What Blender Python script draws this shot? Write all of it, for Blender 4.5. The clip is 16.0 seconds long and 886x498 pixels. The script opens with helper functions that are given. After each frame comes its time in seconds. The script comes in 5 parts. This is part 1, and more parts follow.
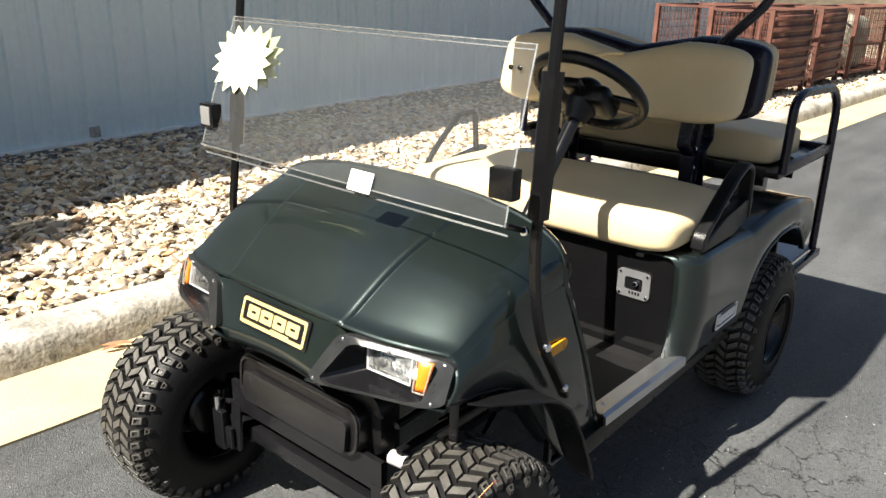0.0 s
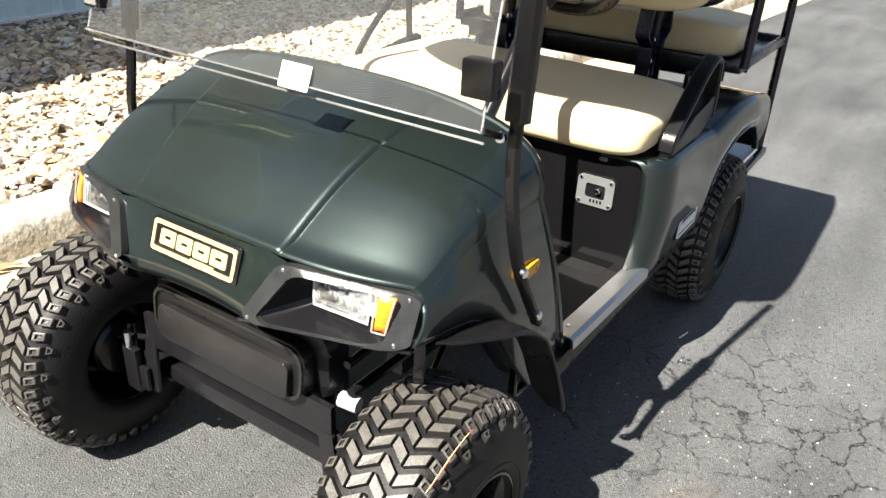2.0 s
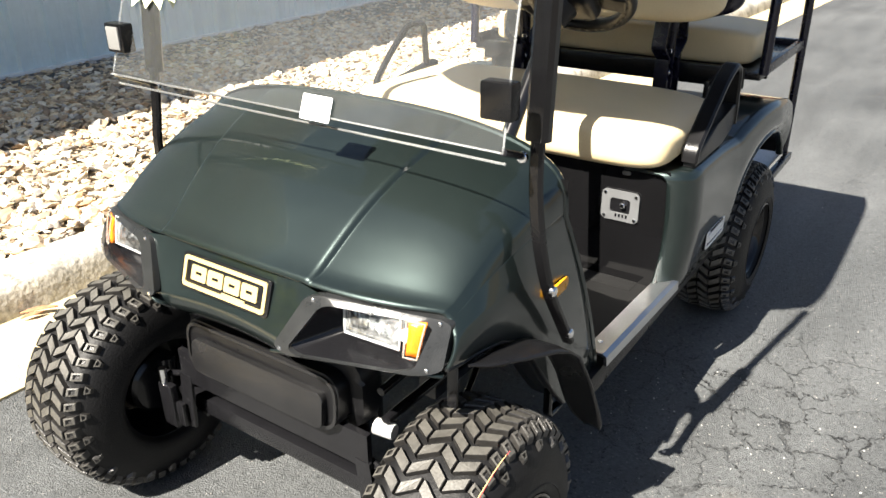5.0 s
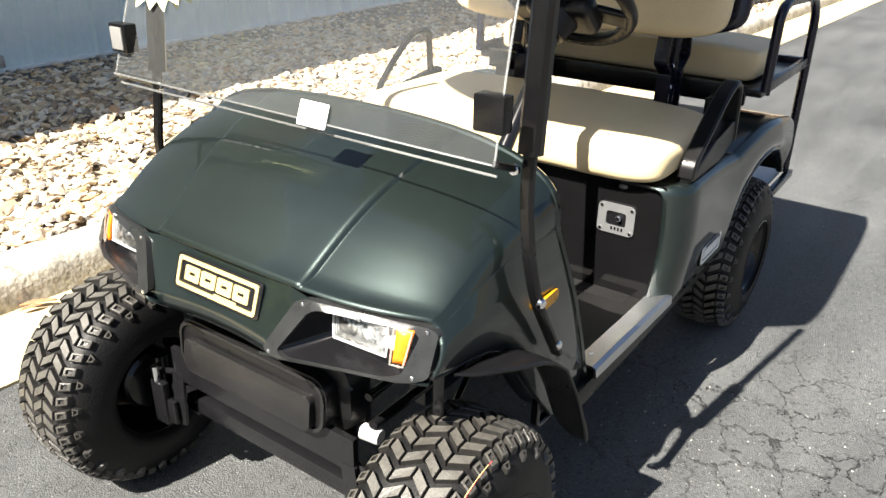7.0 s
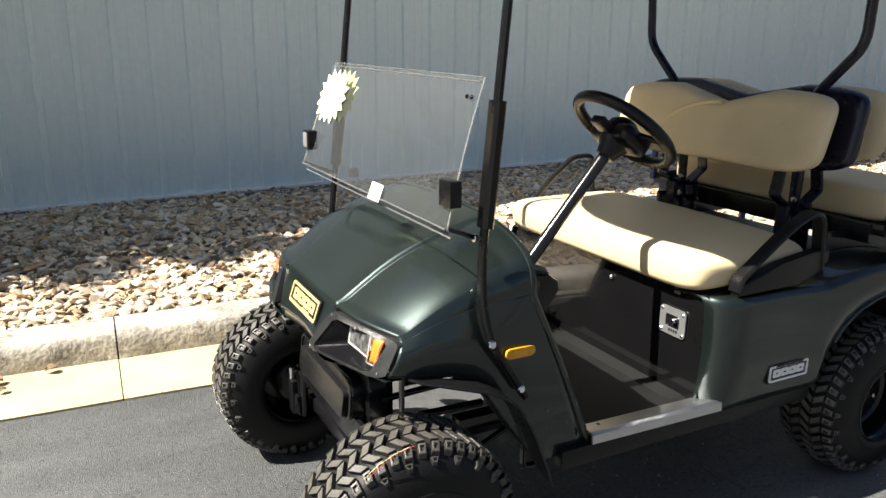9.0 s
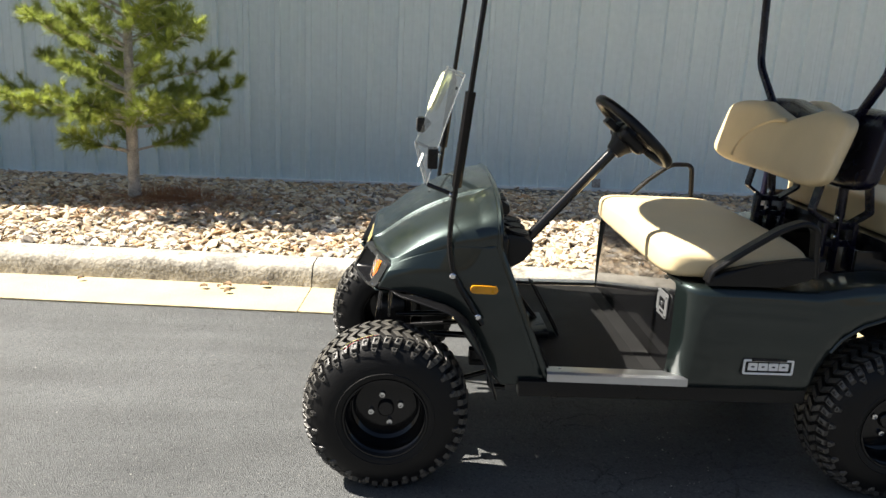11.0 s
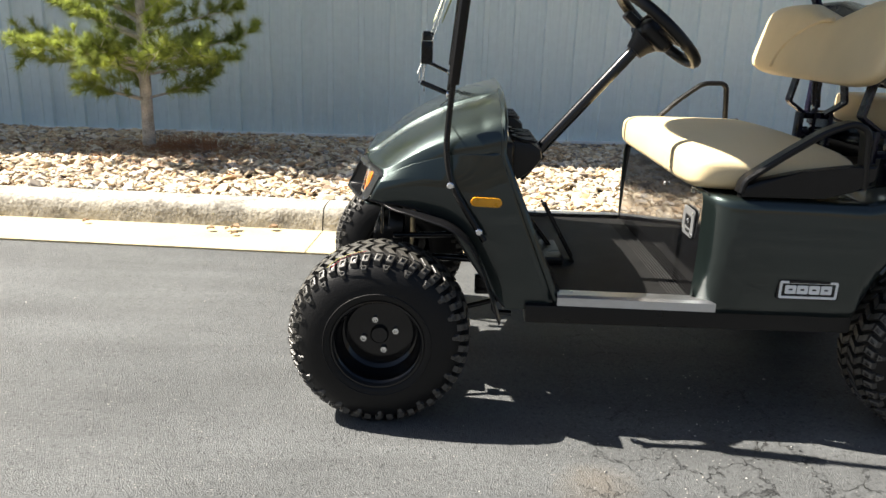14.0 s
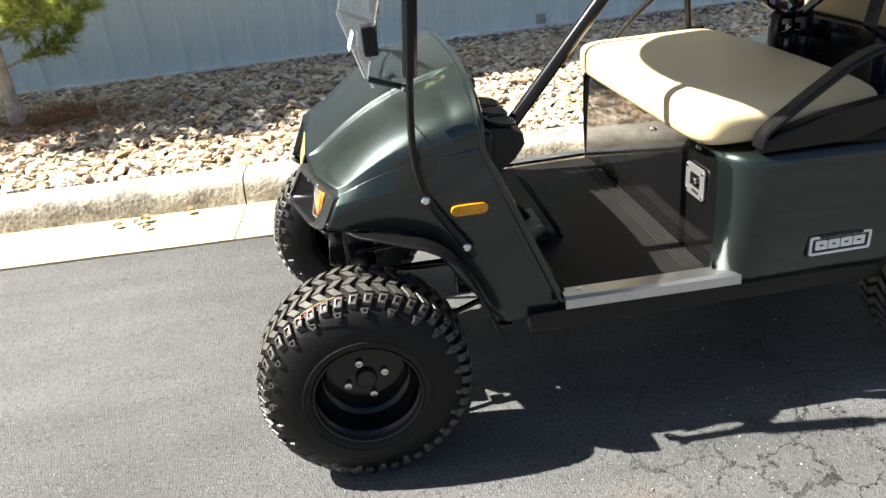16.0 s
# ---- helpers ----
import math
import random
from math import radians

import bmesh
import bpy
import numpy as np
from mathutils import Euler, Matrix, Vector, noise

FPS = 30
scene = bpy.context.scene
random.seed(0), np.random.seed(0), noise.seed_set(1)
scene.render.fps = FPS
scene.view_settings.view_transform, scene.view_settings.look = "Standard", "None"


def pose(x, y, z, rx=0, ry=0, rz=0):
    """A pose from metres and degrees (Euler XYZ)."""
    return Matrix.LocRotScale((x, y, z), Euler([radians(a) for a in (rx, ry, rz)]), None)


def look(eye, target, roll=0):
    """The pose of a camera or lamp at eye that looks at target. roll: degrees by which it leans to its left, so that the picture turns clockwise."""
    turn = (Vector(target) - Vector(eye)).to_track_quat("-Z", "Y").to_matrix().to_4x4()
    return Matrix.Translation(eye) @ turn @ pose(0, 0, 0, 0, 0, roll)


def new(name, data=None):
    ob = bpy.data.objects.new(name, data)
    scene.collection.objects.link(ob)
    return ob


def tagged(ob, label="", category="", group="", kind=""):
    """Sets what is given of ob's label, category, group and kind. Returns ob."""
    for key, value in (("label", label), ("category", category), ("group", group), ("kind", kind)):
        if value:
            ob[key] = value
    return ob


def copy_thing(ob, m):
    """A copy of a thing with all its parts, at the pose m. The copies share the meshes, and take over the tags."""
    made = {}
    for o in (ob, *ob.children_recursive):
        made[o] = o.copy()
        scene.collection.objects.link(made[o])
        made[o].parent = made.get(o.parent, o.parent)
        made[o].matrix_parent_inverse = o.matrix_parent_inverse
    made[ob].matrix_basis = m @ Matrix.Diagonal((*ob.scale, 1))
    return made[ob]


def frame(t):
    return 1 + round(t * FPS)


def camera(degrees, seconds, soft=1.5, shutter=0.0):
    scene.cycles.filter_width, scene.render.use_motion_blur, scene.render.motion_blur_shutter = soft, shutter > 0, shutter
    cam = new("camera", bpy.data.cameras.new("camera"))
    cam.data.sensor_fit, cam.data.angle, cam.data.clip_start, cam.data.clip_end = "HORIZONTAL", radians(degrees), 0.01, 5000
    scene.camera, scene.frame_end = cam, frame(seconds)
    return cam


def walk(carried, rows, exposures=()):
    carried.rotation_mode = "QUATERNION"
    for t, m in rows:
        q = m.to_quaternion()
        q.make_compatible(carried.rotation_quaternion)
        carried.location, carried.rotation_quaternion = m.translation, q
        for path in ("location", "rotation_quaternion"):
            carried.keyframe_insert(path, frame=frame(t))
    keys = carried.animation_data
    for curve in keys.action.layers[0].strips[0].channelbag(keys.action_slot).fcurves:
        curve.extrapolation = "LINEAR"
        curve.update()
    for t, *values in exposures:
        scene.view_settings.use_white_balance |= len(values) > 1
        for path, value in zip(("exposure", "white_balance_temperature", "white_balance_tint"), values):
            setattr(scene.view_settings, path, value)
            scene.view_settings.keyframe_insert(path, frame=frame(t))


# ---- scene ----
cam = camera(60.1, 16.0)
PATH = [
    (0, (-1.082, -1.286, 1.496), (0.359, -0.073, 0.826), 1.3),
    (0.5, (-1.023, -1.143, 1.473), (0.425, -0.04, 0.643), 3.2),
    (1, (-0.976, -1.096, 1.462), (0.48, -0.056, 0.57), 3.2),
    (1.5, (-0.95, -1.067, 1.448), (0.536, -0.083, 0.54), 2.9),
    (2, (-0.937, -1.046, 1.425), (0.568, -0.092, 0.518), 3.3),
    (2.5, (-0.933, -1.042, 1.427), (0.558, -0.048, 0.538), 1.9),
    (3, (-0.933, -1.048, 1.432), (0.556, -0.03, 0.567), 0.7),
    (5.5, (-0.943, -1.045, 1.426), (0.545, -0.018, 0.57), -0.6),
    (6, (-0.945, -1.041, 1.426), (0.54, -0.022, 0.558), 0.2),
    (6.5, (-0.932, -1.038, 1.422), (0.553, -0.021, 0.551), 0.6),
    (7, (-0.93, -1.072, 1.441), (0.553, -0.032, 0.594), 1.1),
    (7.5, (-0.905, -1.279, 1.447), (0.479, -0.032, 0.719), -0.5),
    (8, (-0.865, -1.526, 1.476), (0.312, -0.058, 0.799), -0.9),
    (8.2, (-0.858, -1.619, 1.469), (0.267, -0.09, 0.839), -0.5),
    (10.3, (-0.217, -2.568, 1.453), (0.187, -0.679, 0.936), 2.3),
    (10.5, (-0.148, -2.658, 1.461), (0.172, -0.752, 0.947), 3.0),
    (11, (0.045, -2.846, 1.439), (0.144, -0.911, 0.941), 2.8),
    (11.5, (0.136, -3.009, 1.401), (0.229, -1.115, 0.765), 5.0),
    (12, (0.113, -2.981, 1.299), (0.176, -1.067, 0.723), 5.8),
    (12.5, (0.159, -2.931, 1.212), (0.226, -0.997, 0.706), 3.6),
    (13, (0.177, -2.903, 1.204), (0.276, -0.976, 0.679), 3.3),
    (13.5, (0.22, -2.835, 1.232), (0.212, -0.913, 0.678), 2.7),
    (14, (0.181, -2.66, 1.194), (0.185, -0.741, 0.628), 2.0),
    (14.5, (0.136, -2.555, 1.152), (0.178, -0.672, 0.481), 2.0),
    (15, (0.11, -2.486, 1.176), (0.217, -0.645, 0.401), 1.3),
    (15.5, (0.115, -2.338, 1.322), (0.272, -0.53, 0.482), -2.0),
    (16, (0.039, -2.158, 1.408), (0.246, -0.363, 0.55), -5.7),
]
EXPOSURES = [(0.0, 1.49), (0.5, 1.62), (1.5, 1.93), (2.5, 1.98), (6.8, 1.98), (7.5, 1.74), (8.0, 1.55), (10.5, 1.57), (12.5, 1.72), (14.0, 1.73), (14.5, 1.77), (15.0, 1.92), (16.0, 1.97)]
walk(cam, [(t, look(eye, target, roll)) for t, eye, target, roll in PATH], exposures=[(t, e + 0.08, 6480, 10) for t, e in EXPOSURES])

# ---- world, sun, exposure ----
SUN_DIR = Vector((-0.82, 0.165, 1.0)).normalized()
world = bpy.data.worlds.new("world")
scene.world = world
world.use_nodes = True
wn = world.node_tree
sky = wn.nodes.new("ShaderNodeTexSky")
sky.sky_type = "NISHITA"
sky.sun_disc = False
sky.sun_elevation = math.asin(SUN_DIR.z)
sky.sun_rotation = math.atan2(SUN_DIR.x, SUN_DIR.y)
sky.air_density, sky.dust_density, sky.ozone_density = 1.0, 1.6, 0.7
wn.nodes["Background"].inputs["Strength"].default_value = 0.0316
wn.links.new(sky.outputs["Color"], wn.nodes["Background"].inputs["Color"])
sun_data = bpy.data.lights.new("sun", "SUN")
sun_data.energy, sun_data.angle, sun_data.color = 5.0, radians(0.53), (1.0, 0.93, 0.82)
sun = new("sun", sun_data)
sun.matrix_world = look(SUN_DIR * 30, (0, 0, 0))


# ---- materials ----
def material(name, base, rough=0.5, metal=0.0, vary=0.15, scale=8.0, fine=120.0, bump=0.0, bump_scale=60.0,
             coat=0.0, spec=0.5, tint=None, per=None, trans=0.0, rvary=0.1):
    """Principled surface with colour variation at two scales, fine relief and uneven gloss."""
    m = bpy.data.materials.new(name)
    m.use_nodes = True
    nt = m.node_tree
    n, l = nt.nodes, nt.links
    b = n["Principled BSDF"]
    b.inputs["Metallic"].default_value = metal
    b.inputs["Coat Weight"].default_value = coat
    b.inputs["Coat Roughness"].default_value = 0.015
    b.inputs["Specular IOR Level"].default_value = spec
    b.inputs["Transmission Weight"].default_value = trans
    tc = n.new("ShaderNodeTexCoord")
    big = n.new("ShaderNodeTexNoise")
    big.inputs["Scale"].default_value, big.inputs["Detail"].default_value = scale, 5
    small = n.new("ShaderNodeTexNoise")
    small.inputs["Scale"].default_value, small.inputs["Detail"].default_value = fine, 3
    for t in (big, small):
        l.new(tc.outputs["Object"], t.inputs["Vector"])
    mix = n.new("ShaderNodeMix")
    mix.data_type = "FLOAT"
    mix.inputs[0].default_value = 0.4
    l.new(big.outputs["Fac"], mix.inputs[2])
    l.new(small.outputs["Fac"], mix.inputs[3])
    ramp = n.new("ShaderNodeValToRGB")
    dark = [c * (1 - vary) for c in base]
    lite = [min(1, c * (1 + vary)) for c in (tint or base)]
    ramp.color_ramp.elements[0].color, ramp.color_ramp.elements[1].color = (*dark, 1), (*lite, 1)
    ramp.color_ramp.elements[0].position, ramp.color_ramp.elements[1].position = 0.3, 0.7
    l.new(mix.outputs[0], ramp.inputs["Fac"])
    col = ramp.outputs["Color"]
    if per:
        src = n.new("ShaderNodeNewGeometry") if per == "island" else n.new("ShaderNodeObjectInfo")
        pal = n.new("ShaderNodeValToRGB")
        pal.color_ramp.interpolation = "CONSTANT" if per == "island" else "LINEAR"
        tones = [(0.0, (0.70, 0.55, 0.36)), (0.20, (0.82, 0.70, 0.51)), (0.38, (0.52, 0.42, 0.30)), (0.52, (0.86, 0.79, 0.66)),
                 (0.68, (0.34, 0.25, 0.17)), (0.79, (0.50, 0.47, 0.43)), (0.89, (0.62, 0.40, 0.22)), (0.96, (0.22, 0.19, 0.16))]
        while len(pal.color_ramp.elements) < len(tones):
            pal.color_ramp.elements.new(0.5)
        for e, (p, c) in zip(pal.color_ramp.elements, tones):
            e.position, e.color = p, (*c, 1)
        l.new(src.outputs["Random Per Island" if per == "island" else "Random"], pal.inputs["Fac"])
        mul = n.new("ShaderNodeMix")
        mul.data_type, mul.blend_type = "RGBA", "MULTIPLY"
        mul.inputs[0].default_value = 1.0
        l.new(pal.outputs["Color"], mul.inputs[6])
        l.new(col, mul.inputs[7])
        col = mul.outputs[2]
    l.new(col, b.inputs["Base Color"])
    rr = n.new("ShaderNodeMapRange")
    rr.inputs["To Min"].default_value, rr.inputs["To Max"].default_value = max(0.0, rough - rvary), min(1.0, rough + rvary)
    l.new(big.outputs["Fac"], rr.inputs["Value"])
    l.new(rr.outputs["Result"], b.inputs["Roughness"])
    if bump:
        bn = n.new("ShaderNodeTexNoise")
        bn.inputs["Scale"].default_value, bn.inputs["Detail"].default_value = bump_scale, 4
        l.new(tc.outputs["Object"], bn.inputs["Vector"])
        bp = n.new("ShaderNodeBump")
        bp.inputs["Strength"].default_value, bp.inputs["Distance"].default_value = bump, 0.01
        l.new(bn.outputs["Fac"], bp.inputs["Height"])
        l.new(bp.outputs["Normal"], b.inputs["Normal"])
    return m


PAINT = material("green_paint", (0.0180, 0.0272, 0.0262), 0.36, 0.70, 0.25, 3, 900, 0.05, 800, coat=1.0, spec=0.3, rvary=0.05)
PAD = material("moulded_bumper_plastic", (0.011, 0.011, 0.0115), 0.24, 0, 0.3, 10, 240, 0.16, 320, spec=0.5)
PAINT.node_tree.nodes["Principled BSDF"].inputs["Coat IOR"].default_value = 1.47
GLOSS = material("gloss_black_moulding", (0.005, 0.005, 0.0055), 0.10, 0, 0.2, 6, 200, 0.05, 9, coat=0.9, rvary=0.04)
PLASTIC = material("black_plastic", (0.0060, 0.0060, 0.0066), 0.31, 0, 0.25, 12, 300, 0.10, 500, spec=0.30)
SATIN = material("satin_black_steel", (0.007, 0.007, 0.008), 0.23, 0, 0.2, 20, 200, 0.03, 300, coat=0.2, spec=0.35, rvary=0.06)
BLUE_BLACK = material("black_powder_coat", (0.0055, 0.005, 0.016), 0.26, 0, 0.2, 20, 200, 0.05, 300, coat=0.1, spec=0.4)
POST = material("black_post_paint", (0.0045, 0.0045, 0.005), 0.25, 0, 0.2, 14, 200, 0.04, 300, spec=0.30)
BEZEL = material("grey_bezel", (0.017, 0.018, 0.0185), 0.30, 0, 0.3, 30, 260, 0.12, 420)
RUBBER = material("tyre_rubber", (0.0052, 0.0052, 0.0056), 0.50, 0, 0.3, 9, 160, 0.15, 220, spec=0.25)
TREAD_TOP = material("pale_tread_rubber", (0.046, 0.044, 0.038), 0.52, 0, 0.3, 14, 90, 0.2, 200, tint=(0.070, 0.066, 0.057), spec=0.7)
PLATE = material("satin_metal_plate", (0.17, 0.175, 0.18), 0.36, 0.3, 0.10, 20, 300, 0.05, 300)
BARE = material("bare_zinc_steel", (0.74, 0.74, 0.73), 0.38, 0.35, 0.08, 20, 200)
TREAD = material("tread_rubber", (0.012, 0.012, 0.0115), 0.40, 0, 0.4, 14, 120, 0.2, 200, tint=(0.026, 0.024, 0.022), spec=0.7)
RIM = material("gloss_black_rim", (0.004, 0.004, 0.005), 0.16, 0, 0.2, 10, 200, coat=0.15, spec=0.35, rvary=0.06)
VINYL = material("cream_vinyl", (0.665, 0.53, 0.31), 0.42, 0, 0.06, 5, 300, 0.12, 420, tint=(0.72, 0.58, 0.35))
MAT_FLOOR = material("floor_mat_rubber", (0.0085, 0.0085, 0.0085), 0.60, 0, 0.3, 9, 200, 0.3, 260, spec=0.22)
ALU = material("brushed_aluminium", (0.55, 0.56, 0.57), 0.38, 1, 0.12, 14, 300, 0.04, 400)
COLUMN = material("dark_polished_tube", (0.006, 0.006, 0.007), 0.20, 0.0, 0.1, 20, 200, coat=0.25, spec=0.4, rvary=0.05)
CHROME = material("chrome", (0.78, 0.78, 0.78), 0.12, 1, 0.08, 20, 200, rvary=0.08)
REFLECTOR = material("lamp_reflector", (0.92, 0.93, 0.94), 0.20, 0.25, 0.1, 20, 120, 0.3, 40)
GOLD = material("gold_emblem", (0.50, 0.40, 0.17), 0.42, 0.0, 0.1, 20, 300)
AMBER = material("amber_plastic", (0.85, 0.22, 0.01), 0.22, 0, 0.12, 30, 200, 0.2, 260, coat=0.5)
YELLOW = material("amber_side_reflector", (0.75, 0.33, 0.01), 0.3, 0, 0.1, 40, 260, 0.2, 420)
CLIP_FACE = material("pale_grey_face", (0.20, 0.20, 0.195), 0.35, 0, 0.1, 20, 200)
WHITE = material("white_print", (0.78, 0.78, 0.76), 0.5, 0, 0.04, 20, 200)
PAPER = material("white_paper", (0.85, 0.85, 0.82), 0.7, 0, 0.04, 20, 200)
NEON = material("neon_card", (0.90, 0.93, 0.50), 0.7, 0, 0.03, 10, 200, tint=(0.92, 0.95, 0.58))
LIME = material("lime_star", (0.36, 0.41, 0.20), 0.7, 0, 0.03, 10, 200, tint=(0.40, 0.45, 0.23))
STEP = material("diamond_plate", (0.35, 0.38, 0.42), 0.36, 0.9, 0.15, 20, 200, 0.4, 120)


def sheet_material(name, tint, haze, gloss_rough, ior=1.49):
    """A thin clear sheet: see-through with a fresnel gloss and a little haze."""
    m = bpy.data.materials.new(name)
    m.use_nodes = True
    n, l = m.node_tree.nodes, m.node_tree.links
    n.remove(n["Principled BSDF"])
    out = n["Material Output"]
    clear = n.new("ShaderNodeBsdfTransparent")
    clear.inputs["Color"].default_value = (*tint, 1)
    dull = n.new("ShaderNodeBsdfDiffuse")
    dull.inputs["Color"].default_value = (0.7, 0.72, 0.72, 1)
    mix = n.new("ShaderNodeMixShader")
    mix.inputs[0].default_value = haze
    l.new(clear.outputs[0], mix.inputs[1])
    l.new(dull.outputs[0], mix.inputs[2])
    gl = n.new("ShaderNodeBsdfGlossy")
    gl.inputs["Roughness"].default_value = gloss_rough
    fr = n.new("ShaderNodeFresnel")
    fr.inputs["IOR"].default_value = ior
    mix2 = n.new("ShaderNodeMixShader")
    l.new(fr.outputs[0], mix2.inputs[0])
    l.new(mix.outputs[0], mix2.inputs[1])
    l.new(gl.outputs[0], mix2.inputs[2])
    l.new(mix2.outputs[0], out.inputs["Surface"])
    return m


def uneven_haze(m, low, high, scale):
    """Uneven haze on a clear sheet: dust on the windscreen, painted brightness on the lens."""
    n, l = m.node_tree.nodes, m.node_tree.links
    tc = n.new("ShaderNodeTexCoord")
    film = n.new("ShaderNodeTexNoise")
    film.inputs["Scale"].default_value, film.inputs["Detail"].default_value, film.inputs["Distortion"].default_value = scale, 8, 1.2
    l.new(tc.outputs["Object"], film.inputs["Vector"])
    rng = n.new("ShaderNodeMapRange")
    rng.inputs["From Min"].default_value, rng.inputs["From Max"].default_value = 0.42, 0.72
    rng.inputs["To Min"].default_value, rng.inputs["To Max"].default_value = low, high
    l.new(film.outputs["Fac"], rng.inputs["Value"])
    l.new(rng.outputs["Result"], n["Mix Shader"].inputs[0])
    return m


CLEAR = sheet_material("clear_acrylic", (0.94, 0.95, 0.945), 0.05, 0.02)
uneven_haze(CLEAR, 0.040, 0.054, 34)
# milky haze in the edge, lens and rims is painted-in highlight brightness
BEAD = sheet_material("acrylic_edge", (0.93, 0.94, 0.94), 0.17, 0.04)
LENS = sheet_material("lamp_lens", (0.95, 0.97, 0.975), 0.10, 0.03)
uneven_haze(LENS, 0.03, 0.26, 70)
RIM_CLEAR = sheet_material("lens_rim", (0.95, 0.97, 0.98), 0.45, 0.05)
AMBER_RIM = sheet_material("indicator_rim", (0.98, 0.75, 0.50), 0.22, 0.04)


def asphalt_material():
    m = material("asphalt", (0.0565, 0.0600, 0.0615), 0.60, 0, 0.22, 0.9, 90, 1.0, 190, tint=(0.088, 0.092, 0.0935), rvary=0.06, spec=0.45)
    nt = m.node_tree
    n, l = nt.nodes, nt.links
    b = n["Principled BSDF"]
    tc = n.new("ShaderNodeTexCoord")
    base = b.inputs["Base Color"].links[0].from_socket
    # pale chips of stone
    chip = n.new("ShaderNodeTexVoronoi")
    chip.inputs["Scale"].default_value = 130
    l.new(tc.outputs["Object"], chip.inputs["Vector"])
    sel = n.new("ShaderNodeMath")
    sel.operation = "GREATER_THAN"
    sel.inputs[1].default_value = 0.95
    sep = n.new("ShaderNodeSeparateColor")
    l.new(chip.outputs["Color"], sep.inputs["Color"])
    l.new(sep.outputs["Red"], sel.inputs[0])
    near = n.new("ShaderNodeMath")
    near.operation = "LESS_THAN"
    near.inputs[1].default_value = 0.33
    l.new(chip.outputs["Distance"], near.inputs[0])
    both = n.new("ShaderNodeMath")
    both.operation = "MULTIPLY"
    l.new(sel.outputs[0], both.inputs[0])
    l.new(near.outputs[0], both.inputs[1])
    grain = n.new("ShaderNodeMapRange")
    grain.inputs["To Min"].default_value, grain.inputs["To Max"].default_value = 0.82, 1.18
    l.new(sep.outputs["Green"], grain.inputs["Value"])
    toned = n.new("ShaderNodeVectorMath")
    toned.operation = "MULTIPLY"
    l.new(base, toned.inputs[0])
    l.new(grain.outputs["Result"], toned.inputs[1])
    # broad streaks along the road, and sparse open pits
    lay = n.new("ShaderNodeMapping")
    lay.inputs["Scale"].default_value = (0.5, 3.2, 1)
    l.new(tc.outputs["Object"], lay.inputs["Vector"])
    streak = n.new("ShaderNodeTexNoise")
    streak.inputs["Scale"].default_value, streak.inputs["Detail"].default_value = 1.5, 6
    l.new(lay.outputs["Vector"], streak.inputs["Vector"])
    worn = n.new("ShaderNodeMapRange")
    worn.inputs["From Min"].default_value, worn.inputs["From Max"].default_value = 0.3, 0.7
    worn.inputs["To Min"].default_value, worn.inputs["To Max"].default_value = 0.80, 1.20
    l.new(streak.outputs["Fac"], worn.inputs["Value"])
    pits = n.new("ShaderNodeMapRange")
    pits.inputs["From Min"].default_value, pits.inputs["From Max"].default_value = 0.955, 0.965
    pits.inputs["To Min"].default_value, pits.inputs["To Max"].default_value = 1.0, 0.55
    l.new(sep.outputs["Blue"], pits.inputs["Value"])
    both_tones = n.new("ShaderNodeMath")
    both_tones.operation = "MULTIPLY"
    l.new(worn.outputs["Result"], both_tones.inputs[0])
    l.new(pits.outputs["Result"], both_tones.inputs[1])
    final_tone = n.new("ShaderNodeMath")
    final_tone.operation = "MULTIPLY"
    l.new(grain.outputs["Result"], final_tone.inputs[0])
    l.new(both_tones.outputs[0], final_tone.inputs[1])
    l.new(final_tone.outputs[0], toned.inputs[1])
    mix = n.new("ShaderNodeMix")
    mix.data_type = "RGBA"
    mix.inputs[7].default_value = (0.19, 0.185, 0.175, 1)
    l.new(both.outputs[0], mix.inputs[0])
    l.new(toned.outputs[0], mix.inputs[6])
    # crazed cracks, only where a broad noise lets them through
    warp = n.new("ShaderNodeTexNoise")
    warp.inputs["Scale"].default_value = 9
    warp.inputs["Detail"].default_value = 6
    warp.inputs["Roughness"].default_value = 0.7
    l.new(tc.outputs["Object"], warp.inputs["Vector"])
    add = n.new("ShaderNodeVectorMath")
    add.operation = "MULTIPLY_ADD"
    add.inputs[1].default_value = (0.20, 0.20, 0)
    l.new(warp.outputs["Color"], add.inputs[0])
    l.new(tc.outputs["Object"], add.inputs[2])
    cr = n.new("ShaderNodeTexVoronoi")
    cr.feature = "DISTANCE_TO_EDGE"
    cr.inputs["Scale"].default_value = 6.5
    l.new(add.outputs[0], cr.inputs["Vector"])
    thin = n.new("ShaderNodeMapRange")
    thin.inputs["From Min"].default_value, thin.inputs["From Max"].default_value = 0.002, 0.016
    thin.inputs["To Min"].default_value, thin.inputs["To Max"].default_value = 1, 0
    l.new(cr.outputs["Distance"], thin.inputs["Value"])
    xyz = n.new("ShaderNodeSeparateXYZ")
    l.new(tc.outputs["Object"], xyz.inputs[0])
    zone = n.new("ShaderNodeMapRange")
    zone.inputs["From Min"].default_value, zone.inputs["From Max"].default_value = 0.55, 0.75
    l.new(xyz.outputs["X"], zone.inputs["Value"])
    zone2 = n.new("ShaderNodeMapRange")
    zone2.inputs["From Min"].default_value, zone2.inputs["From Max"].default_value = 1.7, 1.25
    l.new(xyz.outputs["X"], zone2.inputs["Value"])
    zone3 = n.new("ShaderNodeMapRange")
    zone3.inputs["From Min"].default_value, zone3.inputs["From Max"].default_value = 0.55, 0.25
    l.new(xyz.outputs["Y"], zone3.inputs["Value"])
    patchy = n.new("ShaderNodeMapRange")
